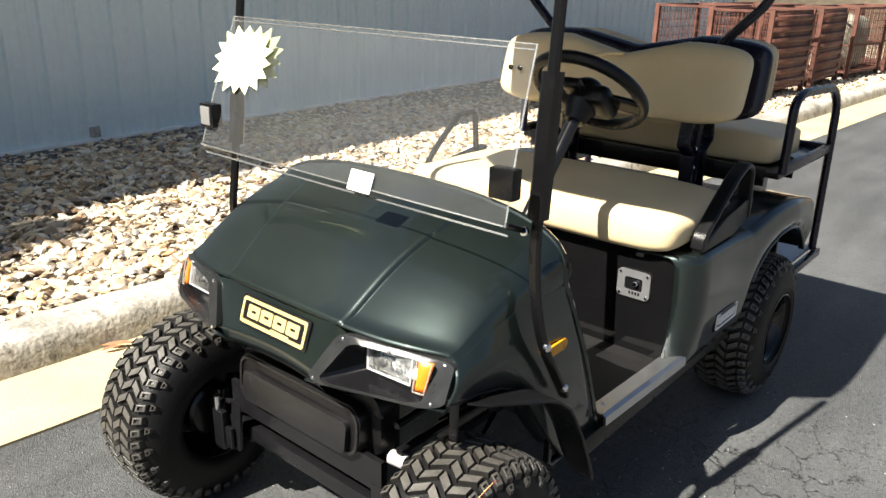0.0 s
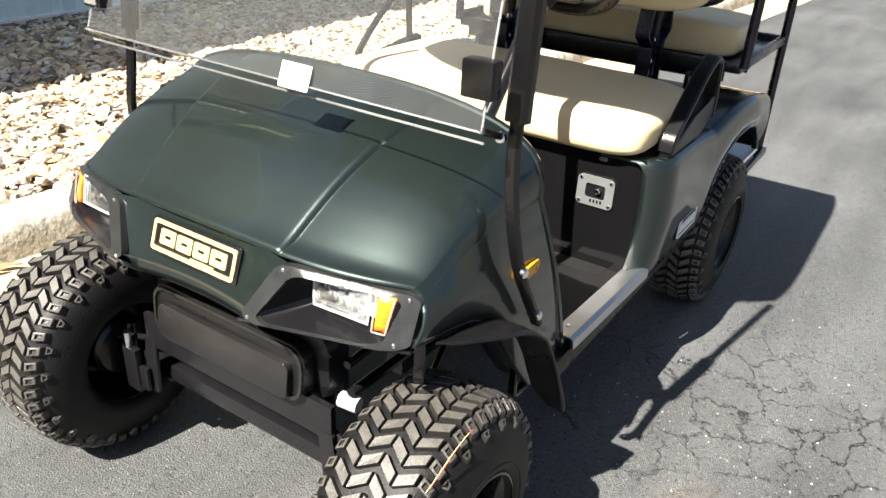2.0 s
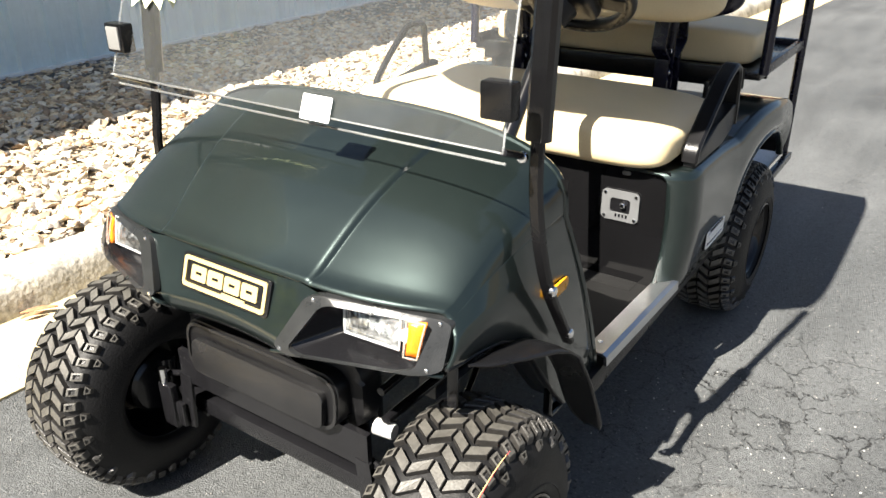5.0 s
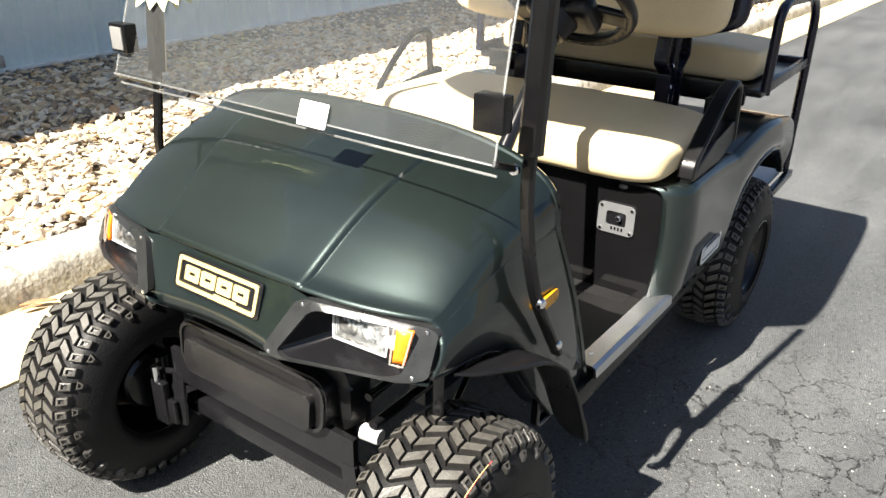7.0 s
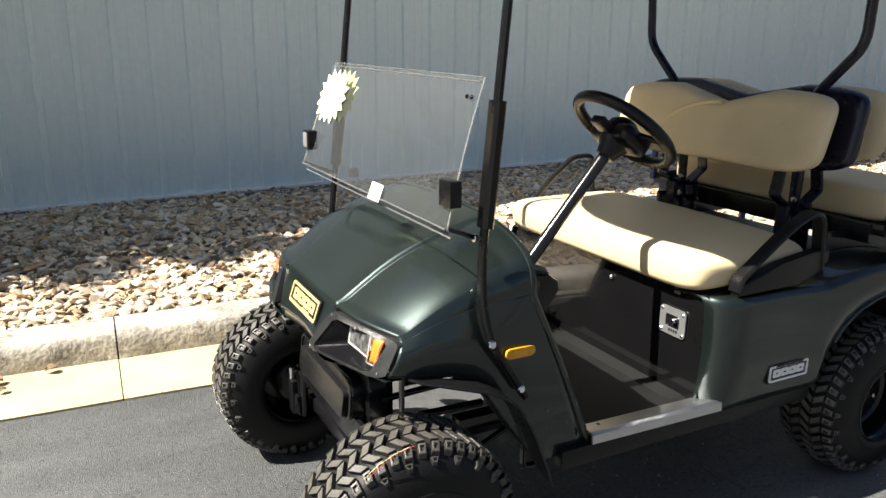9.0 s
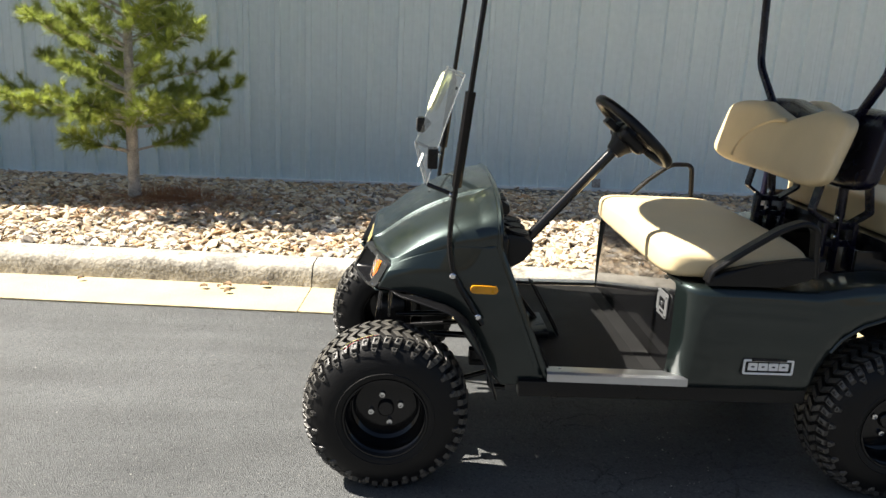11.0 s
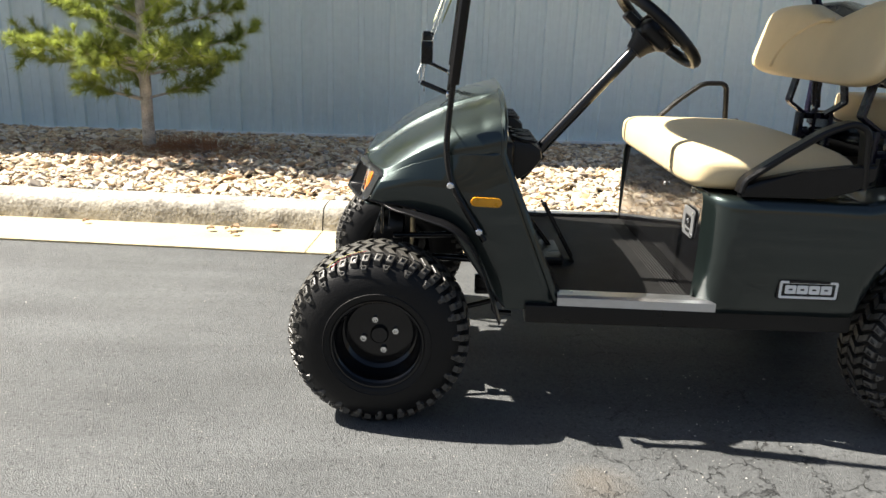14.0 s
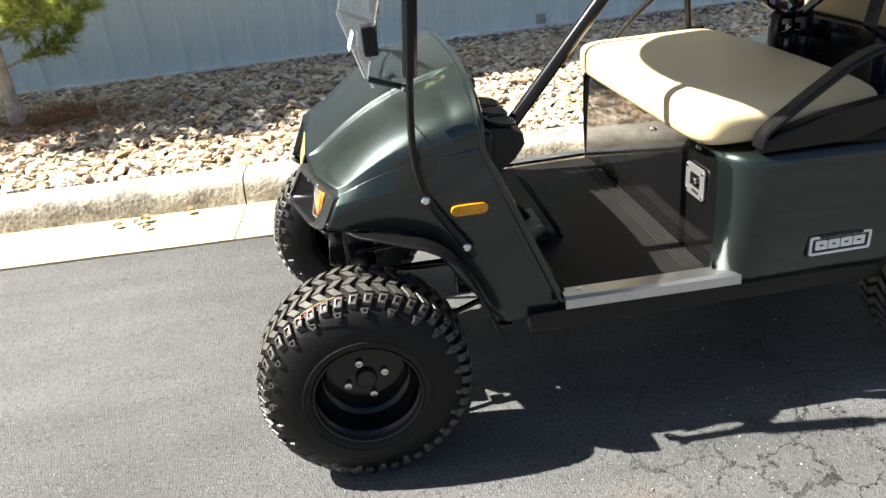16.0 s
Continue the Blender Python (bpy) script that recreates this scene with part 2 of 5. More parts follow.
    patchy.inputs["From Min"].default_value, patchy.inputs["From Max"].default_value = 0.44, 0.56
    patchy.inputs["To Max"].default_value = 0.8
    pn = n.new("ShaderNodeTexNoise")
    pn.inputs["Scale"].default_value = 2.2
    l.new(tc.outputs["Object"], pn.inputs["Vector"])
    l.new(pn.outputs["Fac"], patchy.inputs["Value"])
    k = None
    zone4 = n.new("ShaderNodeMapRange")
    zone4.inputs["From Min"].default_value, zone4.inputs["From Max"].default_value = -1.9, -1.1
    l.new(xyz.outputs["Y"], zone4.inputs["Value"])
    for z in (zone, zone2, zone3, zone4, patchy):
        mm = n.new("ShaderNodeMath")
        mm.operation = "MULTIPLY"
        l.new(k or thin.outputs["Result"], mm.inputs[0])
        l.new(z.outputs["Result"], mm.inputs[1])
        k = mm.outputs[0]
    spot = n.new("ShaderNodeVectorMath")
    spot.operation = "DISTANCE"
    spot.inputs[1].default_value = (0.73, -0.73, 0)
    l.new(add.outputs[0], spot.inputs[0])
    stain = n.new("ShaderNodeMapRange")
    stain.inputs["From Min"].default_value, stain.inputs["From Max"].default_value = 0.13, 0.02
    stain.inputs["To Max"].default_value = 0.30
    l.new(spot.outputs["Value"], stain.inputs["Value"])
    rusty = n.new("ShaderNodeMix")
    rusty.data_type = "RGBA"
    rusty.inputs[7].default_value = (0.15, 0.115, 0.075, 1)
    l.new(stain.outputs["Result"], rusty.inputs[0])
    l.new(mix.outputs[2], rusty.inputs[6])
    mix2 = n.new("ShaderNodeMix")
    mix2.data_type = "RGBA"
    mix2.inputs[7].default_value = (0.020, 0.020, 0.020, 1)
    l.new(k, mix2.inputs[0])
    l.new(rusty.outputs[2], mix2.inputs[6])
    l.new(mix2.outputs[2], b.inputs["Base Color"])
    # cracks are sunk
    first = b.inputs["Normal"].links[0].from_node
    bp = n.new("ShaderNodeBump")
    bp.invert = True
    bp.inputs["Strength"].default_value, bp.inputs["Distance"].default_value = 1.0, 0.014
    l.new(k, bp.inputs["Height"])
    l.new(first.outputs["Normal"], bp.inputs["Normal"])
    l.new(bp.outputs["Normal"], b.inputs["Normal"])
    return m


ASPHALT = asphalt_material()
for nd in ASPHALT.node_tree.nodes:
    if nd.bl_idname == "ShaderNodeBump" and not nd.invert:
        nd.inputs["Distance"].default_value = 0.0058
CONCRETE = material("kerb_concrete", (0.215, 0.205, 0.178), 0.88, 0, 0.42, 4.5, 60, 0.8, 38, tint=(0.44, 0.412, 0.352))
GUTTER = material("gutter_concrete", (0.44, 0.36, 0.205), 0.85, 0, 0.14, 2.5, 120, 0.35, 90, tint=(0.52, 0.435, 0.265))
kn = CONCRETE.node_tree
pit = kn.nodes.new("ShaderNodeTexNoise")
pit.inputs["Scale"].default_value, pit.inputs["Detail"].default_value, pit.inputs["Roughness"].default_value = 11, 9, 0.70
kn.links.new(kn.nodes["Texture Coordinate"].outputs["Object"], pit.inputs["Vector"])
pit_range = kn.nodes.new("ShaderNodeMapRange")
pit_range.inputs["From Min"].default_value, pit_range.inputs["From Max"].default_value = 0.54, 0.64
kn.links.new(pit.outputs["Fac"], pit_range.inputs["Value"])
pit_mix = kn.nodes.new("ShaderNodeMix")
pit_mix.data_type = "RGBA"
pit_mix.inputs[7].default_value = (0.15, 0.135, 0.11, 1)
kb = kn.nodes["Principled BSDF"]
kn.links.new(pit_range.outputs["Result"], pit_mix.inputs[0])
kn.links.new(kb.inputs["Base Color"].links[0].from_socket, pit_mix.inputs[6])
kn.links.new(pit_mix.outputs[2], kb.inputs["Base Color"])
SOIL = material("gravel_soil", (0.27, 0.22, 0.155), 0.95, 0, 0.4, 6, 60, 0.8, 40)
STONE = material("river_stone", (0.85, 0.85, 0.85), 0.75, 0, 0.25, 20, 90, 0.25, 60, per="island", tint=(1, 1, 1))
STONE_ONE = material("river_stone_single", (0.85, 0.85, 0.85), 0.75, 0, 0.25, 20, 90, 0.25, 60, per="object", tint=(1, 1, 1))
# paler than real siding paint: the extra albedo makes up for a weak sky
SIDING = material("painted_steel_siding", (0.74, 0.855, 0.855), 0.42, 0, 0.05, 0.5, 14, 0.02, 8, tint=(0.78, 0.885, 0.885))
TRIM = material("white_base_trim", (0.84, 0.86, 0.84), 0.5, 0, 0.12, 3, 40)
FOUND = material("foundation_concrete", (0.22, 0.21, 0.20), 0.9, 0, 0.2, 4, 50, 0.3, 40)
BARK = material("pine_bark", (0.30, 0.275, 0.24), 0.9, 0, 0.35, 18, 90, 0.9, 70, tint=(0.52, 0.485, 0.44))
NEEDLE = material("pine_needles", (0.165, 0.240, 0.046), 0.5, 0, 0.40, 3, 40, tint=(0.40, 0.455, 0.098), spec=0.6)
nb = NEEDLE.node_tree
thin_leaf = nb.nodes.new("ShaderNodeBsdfTranslucent")
leaf_mix = nb.nodes.new("ShaderNodeMixShader")
leaf_mix.inputs[0].default_value = 0.46
nb.links.new(nb.nodes["Principled BSDF"].inputs["Base Color"].links[0].from_socket, thin_leaf.inputs["Color"])
nb.links.new(nb.nodes["Principled BSDF"].outputs[0], leaf_mix.inputs[1])
nb.links.new(thin_leaf.outputs[0], leaf_mix.inputs[2])
nb.links.new(leaf_mix.outputs[0], nb.nodes["Material Output"].inputs["Surface"])
DUFF = material("fallen_needles", (0.36, 0.17, 0.085), 0.9, 0, 0.4, 10, 60)
RUST = material("rusty_red_steel", (0.060, 0.021, 0.014), 0.70, 0, 0.5, 6, 60, 0.3, 60, tint=(0.125, 0.050, 0.034))
TARP = material("grey_green_tarpaulin", (0.13, 0.13, 0.10), 0.7, 0, 0.3, 5, 60, 0.4, 20, tint=(0.24, 0.235, 0.19))
BANK_BROWN = material("backdrop_brown", (0.030, 0.024, 0.016), 0.95, 0, 0.4, 0.4, 6, 0.5, 8, tint=(0.085, 0.066, 0.042))
WOOD = material("weathered_pallet", (0.40, 0.32, 0.22), 0.85, 0, 0.3, 6, 80, 0.4, 60)
STRAW = material("pale_yellow_string", (0.62, 0.56, 0.22), 0.8, 0, 0.2, 60, 300)
RED = material("red_string", (0.40, 0.03, 0.04), 0.7, 0, 0.2, 60, 300)
PEBBLE = material("pale_grit", (0.40, 0.39, 0.36), 0.8, 0, 0.2, 40, 200)
LEAF = material("dry_leaf", (0.22, 0.14, 0.075), 0.8, 0, 0.3, 20, 90)


# ---- mesh helpers ----
def mesh_object(name, bm, mat, parent=None, label="", sharp=38, m=None):
    me = bpy.data.meshes.new(name)
    bmesh.ops.recalc_face_normals(bm, faces=bm.faces)
    bm.to_mesh(me)
    bm.free()
    me.shade_smooth()
    me.set_sharp_from_angle(angle=radians(sharp))
    me.materials.append(mat)
    ob = new(name, me)
    if parent:
        ob.parent = parent
    if m is not None:
        ob.matrix_basis = m
    if label:
        ob["label"] = label
    return ob


def part(name, bm, mat, parent, label="", sharp=38, m=None):
    return mesh_object(name, bm, mat, parent, label, sharp, m)


def thing(name, label, category, group="", kind="", m=None):
    ob = new(name)
    if m is not None:
        ob.matrix_basis = m
    return tagged(ob, label, category, group, kind)


def join(*bms):
    out = bmesh.new()
    for b in bms:
        me = bpy.data.meshes.new("join")
        b.to_mesh(me)
        b.free()
        out.from_mesh(me)
        bpy.data.meshes.remove(me)
    return out


def moved(bm, m):
    bmesh.ops.transform(bm, matrix=m, verts=bm.verts)
    return bm


def box(x0, x1, y0, y1, z0, z1, bevel=0.004, seg=2):
    bm = bmesh.new()
    bmesh.ops.create_cube(bm, size=1)
    bmesh.ops.transform(bm, verts=bm.verts, matrix=Matrix.Translation(((x0 + x1) / 2, (y0 + y1) / 2, (z0 + z1) / 2))
                        @ Matrix.Diagonal((abs(x1 - x0), abs(y1 - y0), abs(z1 - z0), 1)))
    if bevel:
        bmesh.ops.bevel(bm, geom=list(bm.edges), offset=bevel, segments=seg, profile=0.6, affect="EDGES", clamp_overlap=True)
    return bm


def surf(fn, nu, nv, close_u=False):
    """A sheet from fn(u, v), u and v from 0 to 1."""
    bm = bmesh.new()
    vs = [[bm.verts.new(fn(i / nu, j / nv)) for j in range(nv + 1)] for i in range(nu if close_u else nu + 1)]
    for i in range(nu):
        for j in range(nv):
            a, b = vs[i], vs[(i + 1) % len(vs)]
            bm.faces.new((a[j], b[j], b[j + 1], a[j + 1]))
    return bm


def thick(ob, depth, offset=-1):
    mod = ob.modifiers.new("thickness", "SOLIDIFY")
    mod.thickness, mod.offset = depth, offset
    return ob


def rounded(points, fillet, steps=5):
    """The way through points with its corners rounded."""
    pts = [Vector(p) for p in points]
    out = [pts[0]]
    for a, b, c in zip(pts, pts[1:], pts[2:]):
        r = min(fillet, (a - b).length * 0.45, (c - b).length * 0.45)
        p, q = b + (a - b).normalized() * r, b + (c - b).normalized() * r
        out += [p.lerp(b, t).lerp(b.lerp(q, t), t) for t in (k / steps for k in range(steps + 1))]
    return out + [pts[-1]]


def sweep(points, profile, fillet=0.0, closed=False, up=(0, 0, 1)):
    """A closed profile (list of 2D points) carried along points."""
    pts = rounded(points, fillet) if fillet else [Vector(p) for p in points]
    bm = bmesh.new()
    rings = []
    n = len(pts)
    prev = None
    for i, p in enumerate(pts):
        if closed:
            d = (pts[(i + 1) % n] - pts[i - 1]).normalized()
        else:
            d = (pts[min(i + 1, n - 1)] - pts[max(i - 1, 0)]).normalized()
        if prev is None:
            u = Vector(up)
            side = d.cross(u)
            if side.length < 1e-3:
                side = d.cross(Vector((1, 0, 0)))
            side.normalize()
        else:
            side = (prev - d * prev.dot(d)).normalized()
        prev = side
        top = side.cross(d)
        rings.append([bm.verts.new(p + side * a + top * b) for a, b in profile])
    k = len(profile)
    for i in range(n if closed else n - 1):
        a, b = rings[i], rings[(i + 1) % n]
        for j in range(k):
            bm.faces.new((a[j], a[(j + 1) % k], b[(j + 1) % k], b[j]))
    if not closed:
        bm.faces.new(rings[0])
        bm.faces.new(rings[-1][::-1])
    return bm


def circle(r, n=12):
    return [(r * math.cos(2 * math.pi * k / n), r * math.sin(2 * math.pi * k / n)) for k in range(n)]


def rect(w, h, c=0.004):
    w, h = w / 2, h / 2
    return [(w - c, -h), (w, -h + c), (w, h - c), (w - c, h), (-w + c, h), (-w, h - c), (-w, -h + c), (-w + c, -h)]


def tube(points, r, fillet=0.04, n=12, up=(0, 0, 1)):
    return sweep(points, circle(r, n), fillet, up=up)


def lathe(profile, n=48, axis="y"):
    """Profile of (radius, along) turned round the y axis."""
    def at(u, v):
        i = min(int(v * (len(profile) - 1) + 0.5), len(profile) - 1)
        r, y = profile[i]
        a = 2 * math.pi * u
        return (r * math.cos(a), y, r * math.sin(a))
    bm = surf(at, n, len(profile) - 1, close_u=True)
    bmesh.ops.remove_doubles(bm, verts=bm.verts, dist=1e-5)
    return bm


def disc(r, depth, n=24, bevel=0.002):
    """A short cylinder along -y, its back at y = 0."""
    return lathe([(0, 0), (r, 0), (r, -depth + bevel), (r - bevel, -depth), (0, -depth)], n)


def prism(poly, depth, bevel=0.0):
    """A flat shape in x and z with its front at y = -depth and back at y = 0."""
    bm = bmesh.new()
    a = [bm.verts.new((x, 0, z)) for x, z in poly]
    b = [bm.verts.new((x, -depth, z)) for x, z in poly]
    n = len(poly)
    bm.faces.new(a)
    bm.faces.new(b[::-1])
    for i in range(n):
        bm.faces.new((a[i], a[(i + 1) % n], b[(i + 1) % n], b[i]))
    if bevel:
        edges = [e for e in bm.edges if all(abs(v.co.y + depth) < 1e-6 for v in e.verts)]
        bmesh.ops.bevel(bm, geom=edges, offset=bevel, segments=2, profile=0.6, affect="EDGES")
    return bm


def round_rect(w, h, r, n=5):
    out = []
    for cx, cz, a0 in ((w / 2 - r, h / 2 - r, 0), (-w / 2 + r, h / 2 - r, 90), (-w / 2 + r, -h / 2 + r, 180), (w / 2 - r, -h / 2 + r, 270)):
        for k in range(n + 1):
            a = radians(a0 + 90 * k / n)
            out.append((cx + r * math.cos(a), cz + r * math.sin(a)))
    return out


def ring(outer, inner, depth):
    """A flat frame between two outlines of equal count, front at y = -depth."""
    bm = bmesh.new()
    n = len(outer)
    rows = [[bm.verts.new((x, y, z)) for x, z in poly] for poly, y in ((outer, 0), (outer, -depth), (inner, -depth), (inner, 0))]
    for k in range(4):
        a, b = rows[k], rows[(k + 1) % 4]
        for i in range(n):
            bm.faces.new((a[i], a[(i + 1) % n], b[(i + 1) % n], b[i]))
    return bm


def lerp(a, b, t):
    return a + (b - a) * t


def table(rows, x):
    """Straight-line reading of rows of (x, value)."""
    return float(np.interp(x, [r[0] for r in rows], [r[1] for r in rows]))


# ---- the setting: road, gutter, kerb, gravel bed, building ----
LINE = pose(0, 1.19, 0, 0, 0, -2.6)


def ground():
    def at(u, v):
        x, y = lerp(-1, 1, u), lerp(-1, 1, v)
        return (1.5 + 300 * math.copysign(abs(x) ** 3, x), -0.5 + 300 * math.copysign(abs(y) ** 3, y), -0.012 if y > 0.19 else 0.0)
    ob = mesh_object("road", surf(at, 60, 60), ASPHALT)
    tagged(ob, "dark worn asphalt road surface with fine cracks", "road", kind="structure")


ground()


def strip(name, profile, mat, label, x0, x1, step, parent=None, wobble=0.0):
    n = int((x1 - x0) / step)

    def at(u, v):
        x = lerp(x0, x1, u)
        y, z = profile[round(v * (len(profile) - 1))]
        k = wobble * (noise.noise((x * 3, y * 9, z * 9)) if v > 0 else 1.4 * noise.noise((x * 5, 0, 3)) * 2)
        return (x, y + k, z + (k * 0.4 if z > 0.01 else 0))
    bm = surf(at, n, len(profile) - 1)
    ob = mesh_object(name, bm, mat, parent, sharp=50)
    if not parent:
        ob.matrix_basis = LINE
        tagged(ob, label, name, kind="structure")
    return ob


GUT = [(0.0, -0.02), (0.0, 0.006), (0.02, 0.010), (0.2, 0.006), (0.40, 0.002), (0.47, 0.004)]
KERB = [(0.452, -0.02), (0.458, 0.012), (0.466, 0.055), (0.476, 0.092), (0.488, 0.114), (0.506, 0.128), (0.535, 0.135), (0.58, 0.138), (0.64, 0.138), (0.70, 0.134), (0.715, 0.122), (0.72, 0.02)]
gutter = tagged(new("gutter"), "pale sunlit concrete gutter beside the kerb", "gutter", kind="structure")
gutter.matrix_basis = LINE
kerb = tagged(new("kerb"), "weathered rounded concrete kerb with stained face", "kerb", kind="structure")
kerb.matrix_basis = LINE
JOINT = -0.54
for k in range(-5, 7):
    a, b = JOINT + 3.05 * k, JOINT + 3.05 * (k + 1)
    strip("gutter_slab", GUT, GUTTER, "", a + 0.0025, b - 0.0025, 0.05, gutter, 0.004)
    strip("kerb_block", KERB, CONCRETE, "", a + 0.0035, b - 0.0035, 0.04, kerb, 0.004)


BED = [(0.70, 0.115), (1.0, 0.124), (1.4, 0.140), (2.10, 0.148), (2.60, 0.122), (4.2, -0.028), (6.2, -0.035)]
WALL_AT = pose(0, 5.60, -0.045, 0, 0, 2.9)


def bed_z(y):
    """Height of the bed: it mounds behind the kerb and falls towards the building."""
    return table(BED, y)


def gravel_bed():
    def at(u, v):
        x, y = lerp(-14, 22, u), lerp(0.70, 6.4, v)
        return (x, y, bed_z(y) - 0.012 + 0.02 * noise.noise((x * 2, y * 2, 0)))
    bed = mesh_object("gravel_bed", surf(at, 240, 44), SOIL)
    bed.matrix_basis = LINE
    tagged(bed, "bed of tan and grey river stones between kerb and building", "gravel", kind="stuff")
    rng = np.random.default_rng(5)
    ico = bmesh.new()
    bmesh.ops.create_icosphere(ico, subdivisions=1, radius=1)
    iv = np.array([v.co[:] for v in ico.verts])
    fc = np.array([[v.index for v in f.verts] for f in ico.faces])
    ico.free()
    shapes = []
    for k in range(16):
        a, b, c = rng.normal(size=(3, 3))
        w = 1 + 0.20 * np.sin(iv @ a * 1.6 + k)[:, None] + 0.13 * np.sin(iv @ b * 2.6)[:, None] + 0.07 * np.sin(iv @ c * 4.5)[:, None]
        shapes.append(iv * w * (1 + 0.12 * rng.normal(size=(len(iv), 1)).clip(-1.5, 1.5)))
    verts, faces, count, singles = [], [], 0, []
    to_wall = np.array(WALL_AT.inverted() @ LINE)
    n_total = 56000
    for k in range(n_total):
        x = rng.uniform(-5.5, 6.0) if rng.random() < 0.80 else rng.uniform(6.0, 14)
        y = 0.73 + 4.5 * rng.random() ** 1.15
        if to_wall[1, 0] * x + to_wall[1, 1] * y + to_wall[1, 3] > -0.02:
            continue
        r = 0.012 + 0.028 * rng.random() ** 1.6 + (0.014 if rng.random() < 0.05 else 0)
        if y > 2.6:
            r *= 1.15
        s = shapes[rng.integers(16)] * (r * np.array([1.30, rng.uniform(0.62, 1.0), rng.uniform(0.24, 0.46)]))
        e = Euler((rng.uniform(-0.6, 0.6), rng.uniform(-0.6, 0.6), rng.uniform(0, 6.28))).to_matrix()
        z = bed_z(y) + rng.uniform(-0.004, 0.020)
        if len(singles) < 300 and -2.6 < x < 1.6 and y < 1.05:
            singles.append((rng.integers(16), r, (x, y, z), e))
            continue
        verts.append(s @ np.array(e).T + (x, y, z))
        faces.append(fc + count)
        count += len(iv)
    me = bpy.data.meshes.new("stones")
    me.from_pydata(np.concatenate(verts).tolist(), [], np.concatenate(faces).tolist())
    me.materials.append(STONE)
    ob = new("stones", me)
    ob.parent = bed
    ob["kind"] = "stuff"
    kinds = []
    for k, s in enumerate(shapes):
        sm = bpy.data.meshes.new("stone")
        sm.from_pydata((s * (1.2, 0.92, 0.55)).tolist(), [], fc.tolist())
        sm.materials.append(STONE_ONE)
        kinds.append(sm)
    return bed, kinds, singles


gravel, STONE_KINDS, STONE_SINGLES = gravel_bed()

WALL_H = 5.3
RIB = 0.322


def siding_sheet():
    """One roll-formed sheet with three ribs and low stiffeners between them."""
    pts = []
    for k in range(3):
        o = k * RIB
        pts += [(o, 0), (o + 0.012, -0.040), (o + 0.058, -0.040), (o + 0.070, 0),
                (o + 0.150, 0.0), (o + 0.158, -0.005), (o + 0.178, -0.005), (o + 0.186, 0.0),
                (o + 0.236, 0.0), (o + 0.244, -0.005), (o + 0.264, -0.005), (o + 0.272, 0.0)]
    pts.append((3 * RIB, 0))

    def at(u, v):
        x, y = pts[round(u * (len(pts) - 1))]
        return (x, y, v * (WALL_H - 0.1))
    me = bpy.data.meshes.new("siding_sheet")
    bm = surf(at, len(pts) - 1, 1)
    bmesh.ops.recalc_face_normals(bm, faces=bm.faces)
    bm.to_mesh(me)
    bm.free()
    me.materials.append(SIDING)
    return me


def building():
    wall = mesh_object("wall_north", box(-14, 20.0, 0.01, 0.25, -0.2, WALL_H, 0), FOUND)
    wall.matrix_basis = WALL_AT
    tagged(wall, "long blue-grey ribbed steel wall of a metal building in shade", "wall", kind="structure")
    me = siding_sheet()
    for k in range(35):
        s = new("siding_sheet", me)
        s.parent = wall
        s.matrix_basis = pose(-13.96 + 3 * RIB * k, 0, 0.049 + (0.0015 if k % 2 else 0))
    part("base_trim", box(-14, 20.0, -0.045, -0.002, 0.030, 0.062, 0.003), TRIM, wall, "pale painted base flashing")
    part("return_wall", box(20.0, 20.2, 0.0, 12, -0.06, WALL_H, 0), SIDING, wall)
    # deep eave that shades the wall and the far half of the bed
    part("soffit", box(-14.6, 20.6, -1.43, 0.25, 5.00, 5.06, 0.004), TRIM, wall, "pale steel soffit")
    part("fascia", box(-14.6, 20.6, -1.47, -1.43, 5.00, 5.22, 0.004), TRIM, wall)
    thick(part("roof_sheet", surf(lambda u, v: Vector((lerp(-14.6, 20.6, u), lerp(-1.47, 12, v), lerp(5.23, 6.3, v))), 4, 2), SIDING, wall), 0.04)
    vent = tagged(mesh_object("wall_outlet", box(-0.045, 0.045, -0.05, 0.0, -0.05, 0.05, 0.012), BARK), "small weathered outlet box low on the wall", "outlet")
    vent.matrix_basis = WALL_AT @ pose(2.185, 0.0, 0.125)


building()


# added to fill reflections and cut low sky; no such bank is seen
def far_bank():
    """Bank rising beyond the far side of the road and the ends of the street."""
    def at(u, v):
        a = lerp(math.pi * 0.80, math.pi * 2.12, u)
        r = lerp(22, 60, v)
        return (1.5 + r * math.cos(a), r * math.sin(a), 0.02 + 10.5 * v ** 0.7 * (0.7 + 0.5 * noise.noise((math.cos(a) * 2, math.sin(a) * 2, 0))))
    ob = mesh_object("backdrop", surf(at, 80, 10), BANK_BROWN)
    tagged(ob, "added brown bank across the road, for reflections", "bank", kind="structure")


far_bank()

# ---- the cart: x runs to its rear, its left side is -y ----
cart = thing("golf_cart", "lifted dark green golf cart with cream seats, parked on asphalt", "golf cart", m=pose(0, 0.06, 0))
SIDES = (-1, 1)

ARCH = [(-0.04, 0.683), (0.0, 0.676), (0.052, 0.673), (0.126, 0.657), (0.183, 0.627), (0.218, 0.592), (0.262, 0.524), (0.323, 0.437), (0.385, 0.36), (0.545, 0.372)]
TOP = [(-0.074, 0.768), (-0.055, 0.784), (-0.006, 0.826), (0.081, 0.893), (0.189, 0.950), (0.279, 0.982), (0.350, 1.003)]


def smooth_table(rows, x):
    xs = [r[0] for r in rows]
    e = 0.02
    return sum(table(rows, min(max(x + d, xs[0]), xs[-1])) for d in (-2 * e, -e, 0, e, 2 * e)) / 5


